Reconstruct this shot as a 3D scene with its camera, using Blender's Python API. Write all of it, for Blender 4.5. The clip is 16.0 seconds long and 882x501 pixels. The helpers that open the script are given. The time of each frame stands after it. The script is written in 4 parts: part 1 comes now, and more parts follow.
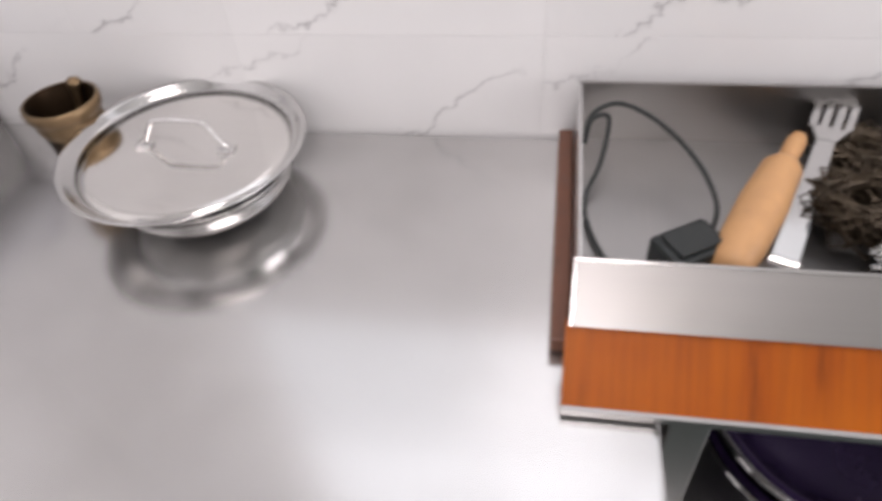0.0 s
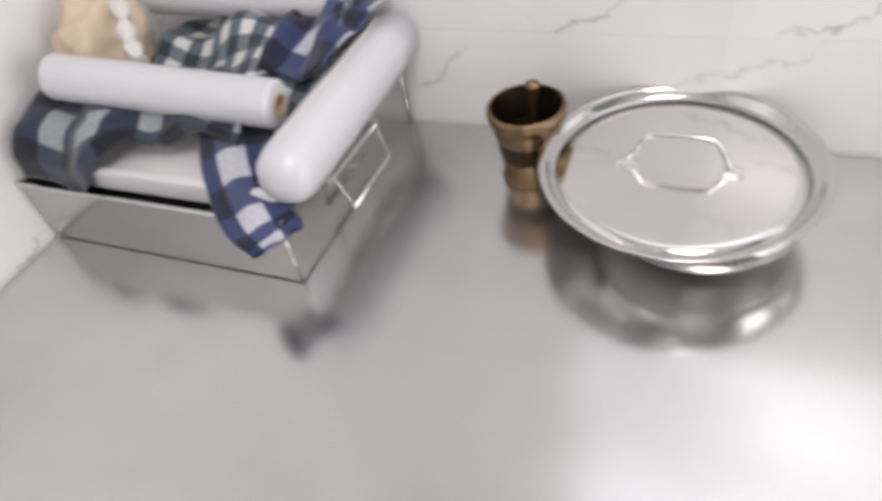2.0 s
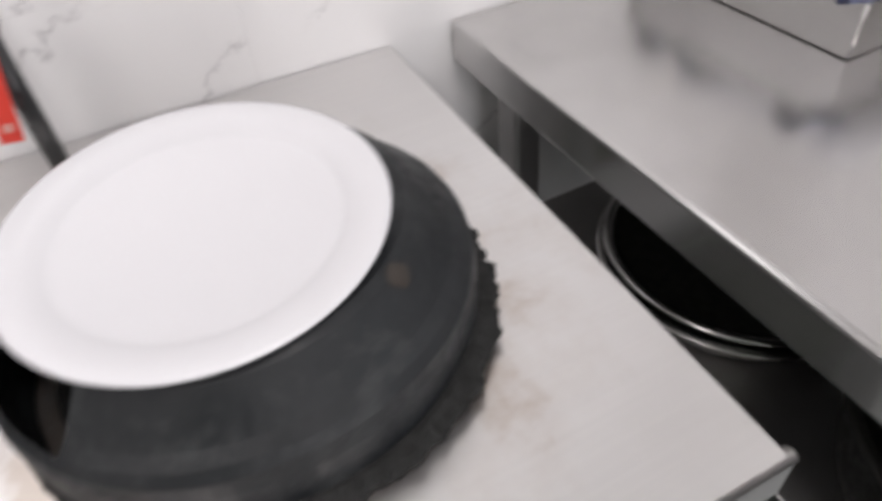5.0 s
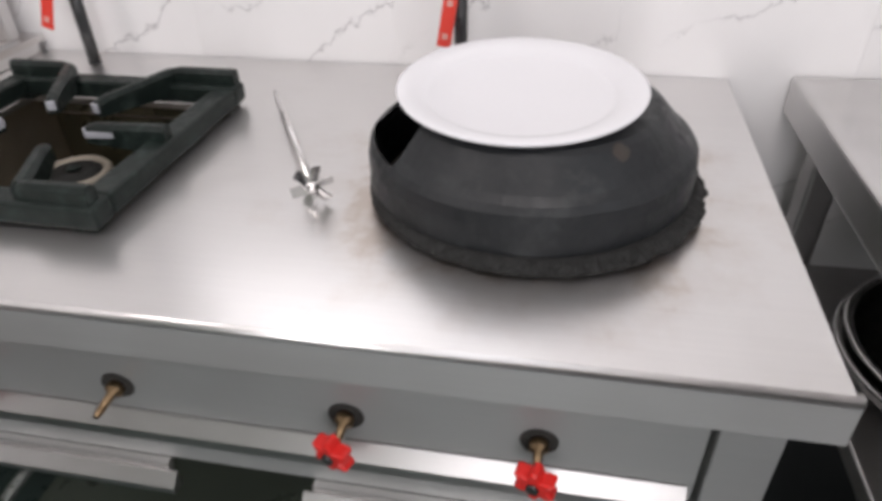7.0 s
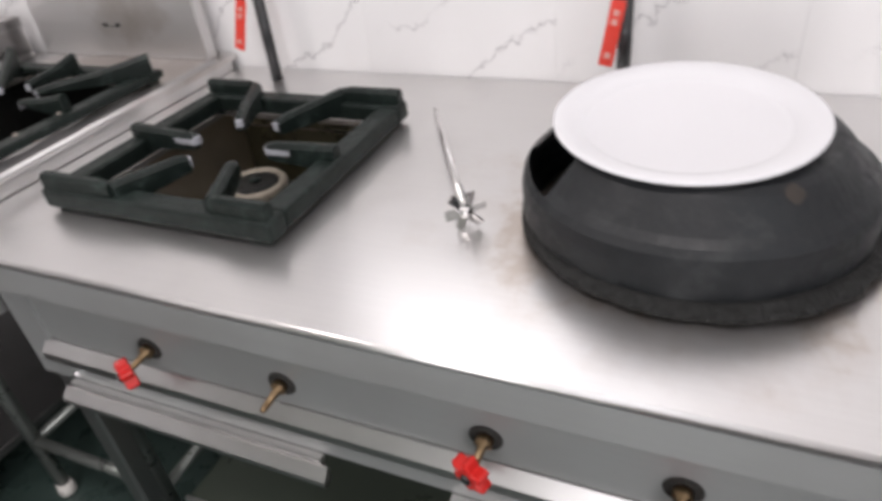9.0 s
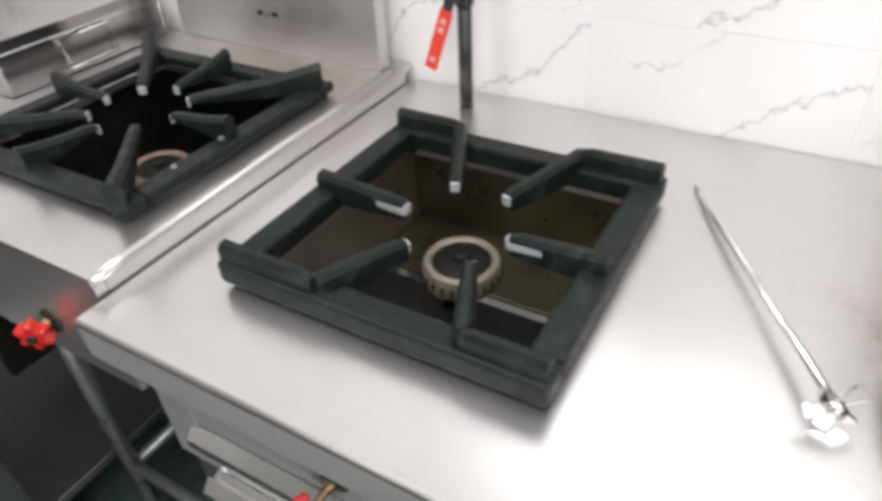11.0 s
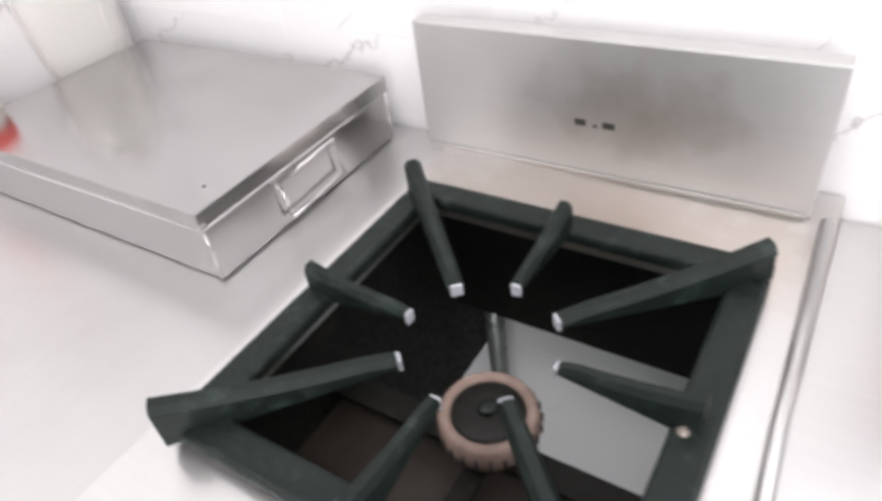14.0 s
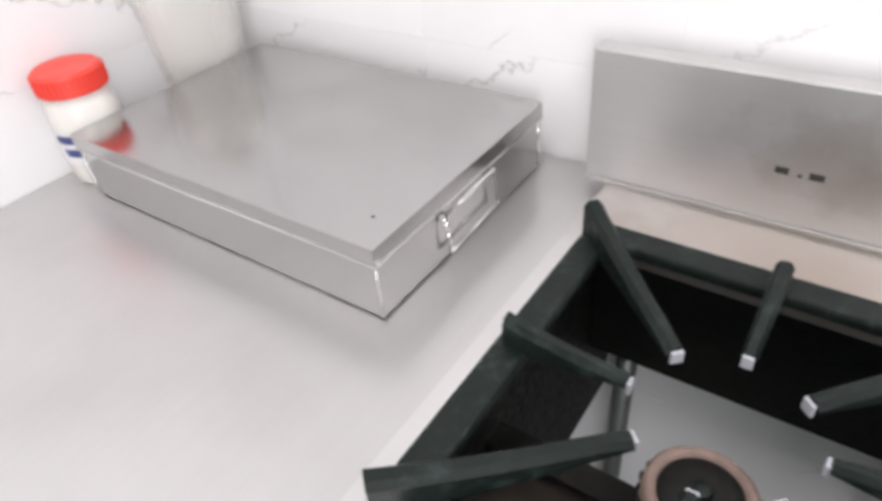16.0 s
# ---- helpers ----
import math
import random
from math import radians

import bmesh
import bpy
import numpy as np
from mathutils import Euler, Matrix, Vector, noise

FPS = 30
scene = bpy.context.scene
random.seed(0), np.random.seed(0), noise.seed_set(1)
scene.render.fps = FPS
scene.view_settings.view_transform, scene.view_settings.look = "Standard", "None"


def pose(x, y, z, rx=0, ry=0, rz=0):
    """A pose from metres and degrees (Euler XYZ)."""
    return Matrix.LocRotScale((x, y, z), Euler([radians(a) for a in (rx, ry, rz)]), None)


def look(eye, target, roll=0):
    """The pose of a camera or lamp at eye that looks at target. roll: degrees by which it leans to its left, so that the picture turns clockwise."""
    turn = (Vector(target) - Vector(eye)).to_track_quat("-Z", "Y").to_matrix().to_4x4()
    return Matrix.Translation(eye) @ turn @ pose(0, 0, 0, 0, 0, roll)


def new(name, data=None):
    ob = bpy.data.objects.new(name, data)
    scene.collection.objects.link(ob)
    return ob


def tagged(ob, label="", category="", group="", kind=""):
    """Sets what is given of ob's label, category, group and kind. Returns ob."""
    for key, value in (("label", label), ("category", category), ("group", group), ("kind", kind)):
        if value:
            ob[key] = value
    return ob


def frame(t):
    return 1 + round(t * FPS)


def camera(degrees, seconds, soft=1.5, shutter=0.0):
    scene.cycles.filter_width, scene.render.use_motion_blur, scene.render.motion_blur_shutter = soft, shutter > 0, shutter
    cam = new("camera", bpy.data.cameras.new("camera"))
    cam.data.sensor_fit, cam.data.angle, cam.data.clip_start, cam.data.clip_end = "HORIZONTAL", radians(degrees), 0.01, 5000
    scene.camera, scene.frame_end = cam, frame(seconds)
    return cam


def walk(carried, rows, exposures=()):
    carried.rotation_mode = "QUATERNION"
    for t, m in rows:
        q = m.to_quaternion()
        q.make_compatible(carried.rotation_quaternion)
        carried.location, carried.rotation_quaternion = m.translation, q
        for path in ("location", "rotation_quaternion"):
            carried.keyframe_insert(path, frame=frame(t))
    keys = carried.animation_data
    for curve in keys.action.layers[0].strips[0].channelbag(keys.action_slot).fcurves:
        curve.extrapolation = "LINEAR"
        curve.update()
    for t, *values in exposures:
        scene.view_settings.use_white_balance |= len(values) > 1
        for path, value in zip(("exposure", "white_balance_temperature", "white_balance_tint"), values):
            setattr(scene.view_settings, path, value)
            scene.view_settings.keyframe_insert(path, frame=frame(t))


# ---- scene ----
cam = camera(67.7, 16.0, soft=3.8, shutter=0.4)
PATH = [
    (0, (1.012, -0.609, 1.233), (0.701, 0.788, -0.164), -5.5),
    (0.5, (0.925, -0.632, 1.222), (0.523, 0.693, -0.221), -6.5),
    (1, (0.836, -0.653, 1.217), (0.379, 0.643, -0.236), -6.2),
    (1.5, (0.768, -0.629, 1.221), (0.233, 0.64, -0.229), -9.9),
    (2, (0.674, -0.607, 1.243), (-0.037, 0.658, -0.133), -12.2),
    (2.5, (0.618, -0.604, 1.246), (-0.286, 0.531, -0.131), -13.1),
    (3, (0.604, -0.631, 1.236), (-0.441, 0.364, -0.149), -13.9),
    (3.5, (0.594, -0.673, 1.21), (-0.456, 0.251, -0.22), -13.3),
    (4, (0.621, -0.744, 1.176), (-0.36, -0.035, -0.046), -12.7),
    (4.5, (0.658, -0.81, 1.165), (-0.408, -0.228, -0.053), -11.0),
    (5, (0.705, -0.896, 1.159), (-0.443, -0.413, -0.028), -5.9),
    (5.2, (0.723, -0.937, 1.149), (-0.468, -0.494, -0.009), -2.0),
    (7.3, (0.985, -0.8615, 1.136), (-0.358, -1.22, 0.123), -3.5),
    (7.5, (0.989, -0.8595, 1.1315), (-0.295, -1.262, 0.06), -6.1),
    (8, (1.006, -0.8495, 1.106), (-0.283, -1.274, 0.05), -6.2),
    (8.5, (0.9785, -0.859, 1.1375), (-0.321, -1.292, 0.097), -6.7),
    (9, (0.9575, -0.87, 1.167), (-0.31, -1.516, 0.201), -7.1),
    (9.2, (0.9415, -0.8935, 1.168), (-0.318, -1.549, 0.197), -3.8),
    (11.3, (0.815, -1.241, 1.21), (-0.476, -2.13, -0.032), -3.9),
    (11.5, (0.806, -1.278, 1.209), (-0.434, -2.231, -0.038), -4.1),
    (12, (0.728, -1.362, 1.216), (-0.44, -2.443, 0.006), -6.2),
    (12.5, (0.656, -1.437, 1.221), (-0.447, -2.579, 0.004), -7.9),
    (13, (0.616, -1.513, 1.215), (-0.42, -2.717, -0.001), -7.2),
    (13.5, (0.616, -1.62, 1.202), (-0.52, -2.729, -0.015), -7.0),
    (14, (0.626, -1.749, 1.222), (-0.621, -2.687, -0.029), -8.8),
    (14.5, (0.632, -1.831, 1.221), (-0.61, -2.772, -0.033), -8.2),
    (15, (0.641, -1.865, 1.227), (-0.618, -2.811, -0.006), -7.4),
    (15.5, (0.646, -1.884, 1.225), (-0.627, -2.807, -0.01), -7.1),
    (16, (0.657, -1.922, 1.231), (-0.586, -2.885, -0.004), -5.7),
]
walk(cam, [(t, look(eye, target, roll)) for t, eye, target, roll in PATH],
     exposures=[(0, -.30, 6500, 14), (1.5, -.36, 6500, 13), (2.5, -.06, 6500, 12), (3.5, -.13, 6500, 12), (4.5, -.09, 6500, 12), (5.0, -.28, 6500, 12),
                (7.5, -.24, 6500, 13), (9.0, -.16, 6500, 13), (11.5, .22, 6450, 8), (12.5, .48, 6400, 8), (14.0, .56, 6350, 11), (15.0, .50, 6350, 11), (16.0, .40, 6350, 11)])

# ---- world and lights ----
world = bpy.data.worlds.new("world")
scene.world = world
world.use_nodes = True
world.node_tree.nodes["Background"].inputs[0].default_value = (0.8, 0.85, 0.9, 1)
world.node_tree.nodes["Background"].inputs[1].default_value = 0.2


def daylight(name, m, width, height, watts, color):
    lamp = bpy.data.lights.new(name, "AREA")
    lamp.shape, lamp.size, lamp.size_y, lamp.energy, lamp.color = "RECTANGLE", width, height, watts, color
    new(name, lamp).matrix_world = m


# daylight in the two window openings (north: weak lamp below, strong above, to grade its reflection); doorway and
# ceiling lamps are assumed, out of view
daylight("west_daylight", pose(-.03, -1.255, 1.605, 0, -90, 0), .62, .75, 1.9, (1.0, .97, .98))
daylight("north_daylight", pose(1.245, .03, 1.405, -90, 0, 0), 1.46, .42, .80, (.88, .93, 1.0))
daylight("north_daylight", pose(1.245, .03, 1.925, -90, 0, 0), 1.46, .58, 2.6, (.90, .94, 1.0))
daylight("doorway_daylight", pose(2.58, -.75, 1.26, 0, 90, 0), 1.5, .96, 26, (1.0, .965, .975))
for y in (-.80, -2.10):
    daylight("ceiling_daylight", pose(1.12, y, 2.655), .6, .6, 15.5, (1.0, .935, .92))


# ---- building helpers ----
def mesh_of(bm, name, material, smooth=False):
    me = bpy.data.meshes.new(name)
    bm.normal_update()
    if smooth:
        for f in bm.faces:
            f.smooth = True
    bm.to_mesh(me)
    bm.free()
    me.materials.append(material)
    return me


def part(name, bm, material, parent, label="", smooth=False):
    """Link a bmesh as one mesh object under a thing or a part."""
    ob = new(name, mesh_of(bm, name, material, smooth))
    ob.parent = parent
    if parent is not None:
        ob.matrix_parent_inverse = parent.matrix_world.inverted()
    if label:
        ob["label"] = label
    return ob


def thing(name, label, category, at=(0, 0, 0), group="", kind="", turn=0.0):
    ob = new(name)
    ob.empty_display_size = 0.05
    ob.matrix_world = Matrix.Translation(at) @ Matrix.Rotation(radians(turn), 4, "Z")
    return tagged(ob, label, category, group, kind)


def put(parent, name, bm, material, label="", smooth=False):
    """A part whose mesh is given in its thing's own coordinates."""
    ob = new(name, mesh_of(bm, name, material, smooth))
    ob.parent = parent
    if label:
        ob["label"] = label
    return ob


def box(bm, x0, x1, y0, y1, z0, z1, bevel=0.0, seg=2):
    made = bmesh.ops.create_cube(bm, size=1)
    vs = made["verts"]
    for v in vs:
        v.co = Vector((x0 + (v.co.x + .5) * (x1 - x0), y0 + (v.co.y + .5) * (y1 - y0), z0 + (v.co.z + .5) * (z1 - z0)))
    if bevel > 0:
        es = {e for v in vs for e in v.link_edges}
        bmesh.ops.bevel(bm, geom=list(es), offset=bevel, segments=seg, affect="EDGES", profile=.5)
    return bm


def boxes(*rows, bevel=0.0, seg=2):
    bm = bmesh.new()
    for r in rows:
        box(bm, *r, bevel=bevel, seg=seg)
    return bm


def lathe(profile, seg=48, wobble=0.0, start=0):
    """A body turned round z from (radius, height) pairs."""
    bm = bmesh.new()
    rings = []
    for r, z in profile:
        if r < 1e-5:
            rings.append([bm.verts.new((0, 0, z))])
        else:
            ring = []
            for i in range(seg):
                a = 2 * math.pi * i / seg
                k = 1 + wobble * noise.noise(Vector((math.cos(a) * 4, math.sin(a) * 4, z * 60 + start)))
                ring.append(bm.verts.new((r * k * math.cos(a), r * k * math.sin(a), z)))
            rings.append(ring)
    for a, b in zip(rings, rings[1:]):
        if len(a) == 1 and len(b) == 1:
            continue
        for i in range(seg):
            j = (i + 1) % seg
            if len(a) == 1:
                bm.faces.new((a[0], b[j], b[i]))
            elif len(b) == 1:
                bm.faces.new((a[i], a[j], b[0]))
            else:
                bm.faces.new((a[i], a[j], b[j], b[i]))
    bmesh.ops.recalc_face_normals(bm, faces=bm.faces)
    return bm


def sweep(points, radius, seg=10, closed=False, bm=None):
    """A round rod along points."""
    bm = bm or bmesh.new()
    pts = [Vector(p) for p in points]
    n = len(pts)
    rings, up = [], None
    for i, p in enumerate(pts):
        a = pts[(i - 1) % n] if (closed or i > 0) else p
        b = pts[(i + 1) % n] if (closed or i < n - 1) else p
        d = (b - a).normalized()
        if up is None:
            up = Vector((0, 0, 1)) if abs(d.z) < .9 else Vector((1, 0, 0))
        side = d.cross(up).normalized()
        up = side.cross(d).normalized()
        rad = radius[i] if isinstance(radius, (list, tuple)) else radius
        rings.append([bm.verts.new(p + rad * (math.cos(2 * math.pi * k / seg) * side + math.sin(2 * math.pi * k / seg) * up)) for k in range(seg)])
    pairs = list(zip(rings, rings[1:])) + ([(rings[-1], rings[0])] if closed else [])
    for a, b in pairs:
        for k in range(seg):
            bm.faces.new((a[k], a[(k + 1) % seg], b[(k + 1) % seg], b[k]))
    if not closed:
        bm.faces.new(rings[0][::-1])
        bm.faces.new(rings[-1])
    bmesh.ops.recalc_face_normals(bm, faces=bm.faces)
    return bm


def smooth_line(points, steps=8):
    """A Catmull-Rom line through points."""
    p = [Vector(q) for q in points]
    p = [p[0] * 2 - p[1]] + p + [p[-1] * 2 - p[-2]]
    out = []
    for i in range(1, len(p) - 2):
        for s in range(steps):
            t = s / steps
            out.append(.5 * (2 * p[i] + (p[i + 1] - p[i - 1]) * t + (2 * p[i - 1] - 5 * p[i] + 4 * p[i + 1] - p[i + 2]) * t * t + (3 * p[i] - p[i - 1] - 3 * p[i + 1] + p[i + 2]) * t ** 3))
    return out + [p[-2]]


def slab_with_hole(x0, x1, y0, y1, z0, z1, hx0, hx1, hy0, hy1):
    """A slab with a rectangular opening, as one closed mesh."""
    bm = bmesh.new()
    outer = [(x0, y0), (x1, y0), (x1, y1), (x0, y1)]
    inner = [(hx0, hy0), (hx1, hy0), (hx1, hy1), (hx0, hy1)]
    v = {(k, z): [bm.verts.new((x, y, z)) for x, y in ring] for k, ring in (("o", outer), ("i", inner)) for z in (z0, z1)}
    for i in range(4):
        j = (i + 1) % 4
        bm.faces.new((v["o", z1][i], v["o", z1][j], v["i", z1][j], v["i", z1][i]))
        bm.faces.new((v["o", z0][i], v["i", z0][i], v["i", z0][j], v["o", z0][j]))
        bm.faces.new((v["o", z0][i], v["o", z0][j], v["o", z1][j], v["o", z1][i]))
        bm.faces.new((v["i", z0][i], v["i", z1][i], v["i", z1][j], v["i", z0][j]))
    bmesh.ops.recalc_face_normals(bm, faces=bm.faces)
    return bm



# ---- materials ----
class Mat:
    """A node material with a few short-hands."""

    def __init__(self, name, made=None):
        self.m = made or bpy.data.materials.new(name)
        self.m.use_nodes = True
        self.t = self.m.node_tree
        self.b = self.t.nodes["Principled BSDF"]
        self.co = self.t.nodes.new("ShaderNodeTexCoord").outputs["Object"]

    def node(self, kind, **props):
        n = self.t.nodes.new(kind)
        for k, v in props.items():
            setattr(n, k, v)
        return n

    def link(self, a, b):
        self.t.links.new(a, b)
        return b

    def scaled(self, sx, sy, sz):
        n = self.node("ShaderNodeMapping")
        n.inputs["Scale"].default_value = (sx, sy, sz)
        self.link(self.co, n.inputs["Vector"])
        return n.outputs[0]

    def noise(self, scale, detail=4, rough=.55, vec=None, distortion=0.0):
        n = self.node("ShaderNodeTexNoise")
        n.inputs["Scale"].default_value, n.inputs["Detail"].default_value = scale, detail
        n.inputs["Roughness"].default_value, n.inputs["Distortion"].default_value = rough, distortion
        self.link(vec or self.co, n.inputs["Vector"])
        return n.outputs["Fac"]

    def ramp(self, fac, *stops):
        n = self.node("ShaderNodeValToRGB")
        e = n.color_ramp.elements
        if len(stops) == 2:
            n.color_ramp.interpolation = "EASE"
        while len(e) < len(stops):
            e.new(0.5)
        for k, (p, c) in zip(e, stops):
            k.position = p
            k.color = (*c, 1) if isinstance(c, tuple) else (c, c, c, 1)
        self.link(fac, n.inputs[0])
        return n.outputs[0]

    def mix(self, fac, a, b, blend="MIX"):
        n = self.node("ShaderNodeMix", data_type="RGBA", blend_type=blend)
        for v, s in ((fac, n.inputs[0]), (a, n.inputs[6]), (b, n.inputs[7])):
            if isinstance(v, (int, float)):
                s.default_value = v if s.type == "VALUE" else (v, v, v, 1)
            elif isinstance(v, tuple):
                s.default_value = (*v, 1)
            else:
                self.link(v, s)
        return n.outputs[2]

    def put(self, **kw):
        names = dict(color="Base Color", rough="Roughness", metal="Metallic", spec="Specular IOR Level", aniso="Anisotropic", trans="Transmission Weight", ior="IOR", coat="Coat Weight", sheen="Sheen Weight")
        for k, v in kw.items():
            s = self.b.inputs[names[k]]
            if isinstance(v, (int, float)):
                s.default_value = v
            elif isinstance(v, tuple):
                s.default_value = (*v, 1)
            else:
                self.link(v, s)
        return self

    def bump(self, height, strength=.3, distance=.001):
        n = self.node("ShaderNodeBump")
        n.inputs["Strength"].default_value, n.inputs["Distance"].default_value = strength, distance
        self.link(height, n.inputs["Height"])
        self.link(n.outputs[0], self.b.inputs["Normal"])
        return self


def steel(name, tone=.6, rough=.3, along="y", smear=.5, stain=.35, tint=(1.0, .985, .975), metal=1.0):
    """Brushed stainless steel, with grain along an axis, greasy smears and dull patches."""
    s = Mat(name)
    grain_scale = dict(x=(5, 300, 300), y=(300, 5, 300), z=(300, 300, 5))[along]
    grain = s.noise(1.0, 3, .6, s.scaled(*grain_scale))
    blot = s.noise(5.0, 3, .5)
    base = tuple(tone * c for c in tint)
    dull = tuple(tone * c * .66 for c in (1.0, .96, .91))
    c = s.mix(s.ramp(blot, (.45, 0.0), (.72, stain)), base, dull)
    c = s.mix(s.ramp(grain, (.25, .10), (.75, 0.0)), c, tuple(tone * .7 for _ in range(3)))
    s.put(color=c, metal=metal, rough=rough + .02 * smear)
    return s.m


STEEL = steel("table_steel", .63, .185, "x", stain=.32, metal=.92)
STEEL_Y = steel("range_steel", .72, .28, "y", stain=.22, metal=.92)

def stained(name, tone, rough, along, at, size, stops, color, metal=.92):
    """Brushed steel with a stain of its own shape round a spot."""
    m = steel(name, tone, rough, along, stain=.28, metal=metal)
    s = Mat("", m)
    base = s.b.inputs["Base Color"].links[0].from_socket
    place = s.node("ShaderNodeMapping")
    place.inputs["Location"].default_value = [-a * k for a, k in zip(at, size)]
    place.inputs["Scale"].default_value = size
    s.link(s.co, place.inputs["Vector"])
    far = s.node("ShaderNodeVectorMath", operation="LENGTH")
    s.link(place.outputs[0], far.inputs[0])
    add = s.node("ShaderNodeMath", operation="ADD")
    s.link(far.outputs["Value"], add.inputs[0])
    s.link(s.noise(16, 5, .62), add.inputs[1])
    half = s.node("ShaderNodeMath", operation="MULTIPLY")
    half.inputs[1].default_value = .5
    s.link(add.outputs[0], half.inputs[0])
    s.link(s.mix(s.ramp(half.outputs[0], *[(p / 2, v) for p, v in stops]), base, color), s.b.inputs["Base Color"])
    return m


STEEL_STAINED = stained("splash_steel", .66, .42, "y", (0, -1.915, .90), (0, 4.6, 9), ((.5, .5), (.8, .25), (1.0, 0.0)), (.30, .245, .19))
RANGE_TOP = stained("range_top_steel", .72, .29, "y", (.35, -.895, 0), (3.2, 3.2, 0), ((.0, .6), (.95, .55), (1.12, .12), (1.3, .0)), (.40, .31, .23))
STOVE_TOP = stained("stove_top_steel", .70, .28, "y", (.10, -1.93, 0), (6.5, 2.6, 0), ((.0, .62), (.85, .5), (1.15, .18), (1.45, .0)), (.40, .31, .25))
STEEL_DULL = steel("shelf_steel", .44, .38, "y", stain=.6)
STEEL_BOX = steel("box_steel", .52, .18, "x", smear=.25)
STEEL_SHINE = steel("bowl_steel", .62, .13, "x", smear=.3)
STEEL_DARK = steel("tray_steel", .36, .32, "x", stain=.6, tint=(1.0, .96, .93))
STEEL_LID = steel("lid_steel", .78, .11, "x", smear=.4, stain=.25, tint=(1.0, .975, .95))
STEEL_WIRE = steel("wire_steel", .72, .16, "z", smear=.2)


def tile_material():
    s = Mat("marble_tile")
    ran = s.node("ShaderNodeObjectInfo").outputs["Random"]
    off = s.node("ShaderNodeCombineXYZ")
    mul = s.node("ShaderNodeMath", operation="MULTIPLY")
    mul.inputs[1].default_value = 37.0
    s.link(ran, mul.inputs[0])
    for k in range(3):
        s.link(mul.outputs[0], off.inputs[k])
    add = s.node("ShaderNodeVectorMath", operation="ADD")
    s.link(s.scaled(1.0, 1.0, 1.0), add.inputs[0])
    s.link(off.outputs[0], add.inputs[1])
    # veins: thin slanting lines, warped and broken off
    sep = s.node("ShaderNodeSeparateXYZ")
    s.link(s.co, sep.inputs[0])

    def calc(op, a, b):
        n = s.node("ShaderNodeMath", operation=op)
        for k, v in enumerate((a, b)):
            if v is None:
                continue
            if isinstance(v, (int, float)):
                n.inputs[k].default_value = v
            else:
                s.link(v, n.inputs[k])
        return n.outputs[0]

    across = calc("ADD", sep.outputs[0], sep.outputs[1])
    slant = calc("SUBTRACT", sep.outputs[2], calc("MULTIPLY", across, .62))
    warp = s.noise(7.0, 7, .68, add.outputs[0])
    v = calc("ADD", calc("ADD", slant, calc("MULTIPLY", warp, .17)), ran)
    near = calc("ABSOLUTE", calc("SUBTRACT", calc("FRACT", calc("MULTIPLY", v, 6.2), None), .5), None)
    vein = s.ramp(near, (0.0, .7), (.006, .38), (.016, .1), (.045, 0.0))
    soft = s.noise(4.5, 3, .5, add.outputs[0])
    veins = s.mix(s.ramp(soft, (.43, 0.0), (.57, 1.0)), 0.0, vein)
    cloud = s.ramp(s.noise(2.1, 4, .55, add.outputs[0]), (.35, (.77, .765, .765)), (.7, (.83, .825, .825)))
    s.put(color=s.mix(veins, cloud, (.24, .23, .24)), rough=.2, spec=.45)
    return s.m


TILE = tile_material()


def plain(name, color, rough=.5, metal=0.0, var=.12, scale=30, bump=.0, **kw):
    """A paint, plastic or cloth with mottling at two scales."""
    s = Mat(name)
    n1, n2 = s.noise(scale, 5, .6), s.noise(scale * .16, 3, .5)
    dark = tuple(c * (1 - var * 2) for c in color)
    lite = tuple(min(c * (1 + var), 1) for c in color)
    c = s.mix(s.ramp(n2, (.3, .0), (.75, .5)), s.mix(n1, dark, lite), color)
    worn = s.ramp(n1, (.3, max(rough - .1, .03)), (.7, min(rough + .08, 1))) if var > .06 else rough
    s.put(color=c, rough=worn, metal=metal, **kw)
    if bump:
        s.bump(n1, bump, .002)
    return s.m


GROUT = plain("grout", (.82, .81, .805), .85)
PLASTER = plain("plaster", (.28, .32, .28), .6, var=.08, scale=8)
FLOOR = plain("floor_slate", (.048, .074, .066), .32, var=.25, scale=14, bump=.1)


def blackened(name, deep, worn, rough, fine, broad, share, bump, spec=.3):
    """Blackened iron: dark ground, paler worn or ashy patches at two scales, rough relief."""
    s = Mat(name)
    n1, n2 = s.noise(broad, 5, .65, distortion=.8), s.noise(fine, 4, .65)
    m = s.mix(.45, n1, n2)
    c = s.mix(s.ramp(m, (share, 0.0), (share + .16, 1.0)), deep, worn)
    s.put(color=c, rough=s.ramp(n2, (.3, rough - .12), (.7, rough + .12)), spec=spec)
    return s.bump(s.mix(.5, n1, n2), bump, .003).m


IRON = blackened("cast_iron", (.0075, .0122, .0106), (.026, .038, .034), .44, 110, 26, .50, .5, .24)
BURNT_SHADE = blackened("burnt_iron_and_shade", (.006, .006, .005), (.035, .030, .022), .6, 90, 20, .56, .4, .25)
POT = blackened("blackened_pot", (.0075, .0092, .0108), (.024, .027, .028), .48, 70, 13, .50, .55, .35)
CRUST_SHADE = plain("soot_crust_and_shade", (.0065, .007, .0065), .85, var=.4, scale=120, bump=.8)
WHITE = plain("white_melamine", (.66, .66, .68), .25, var=.02, scale=4)
RED = plain("red_plastic", (.62, .022, .018), .35, var=.12, scale=20)
RED_LID = plain("red_lid", (.75, .055, .035), .4, var=.08, scale=20)
BRASS = plain("old_brass", (.29, .20, .115), .38, 1.0, var=.35, scale=30)
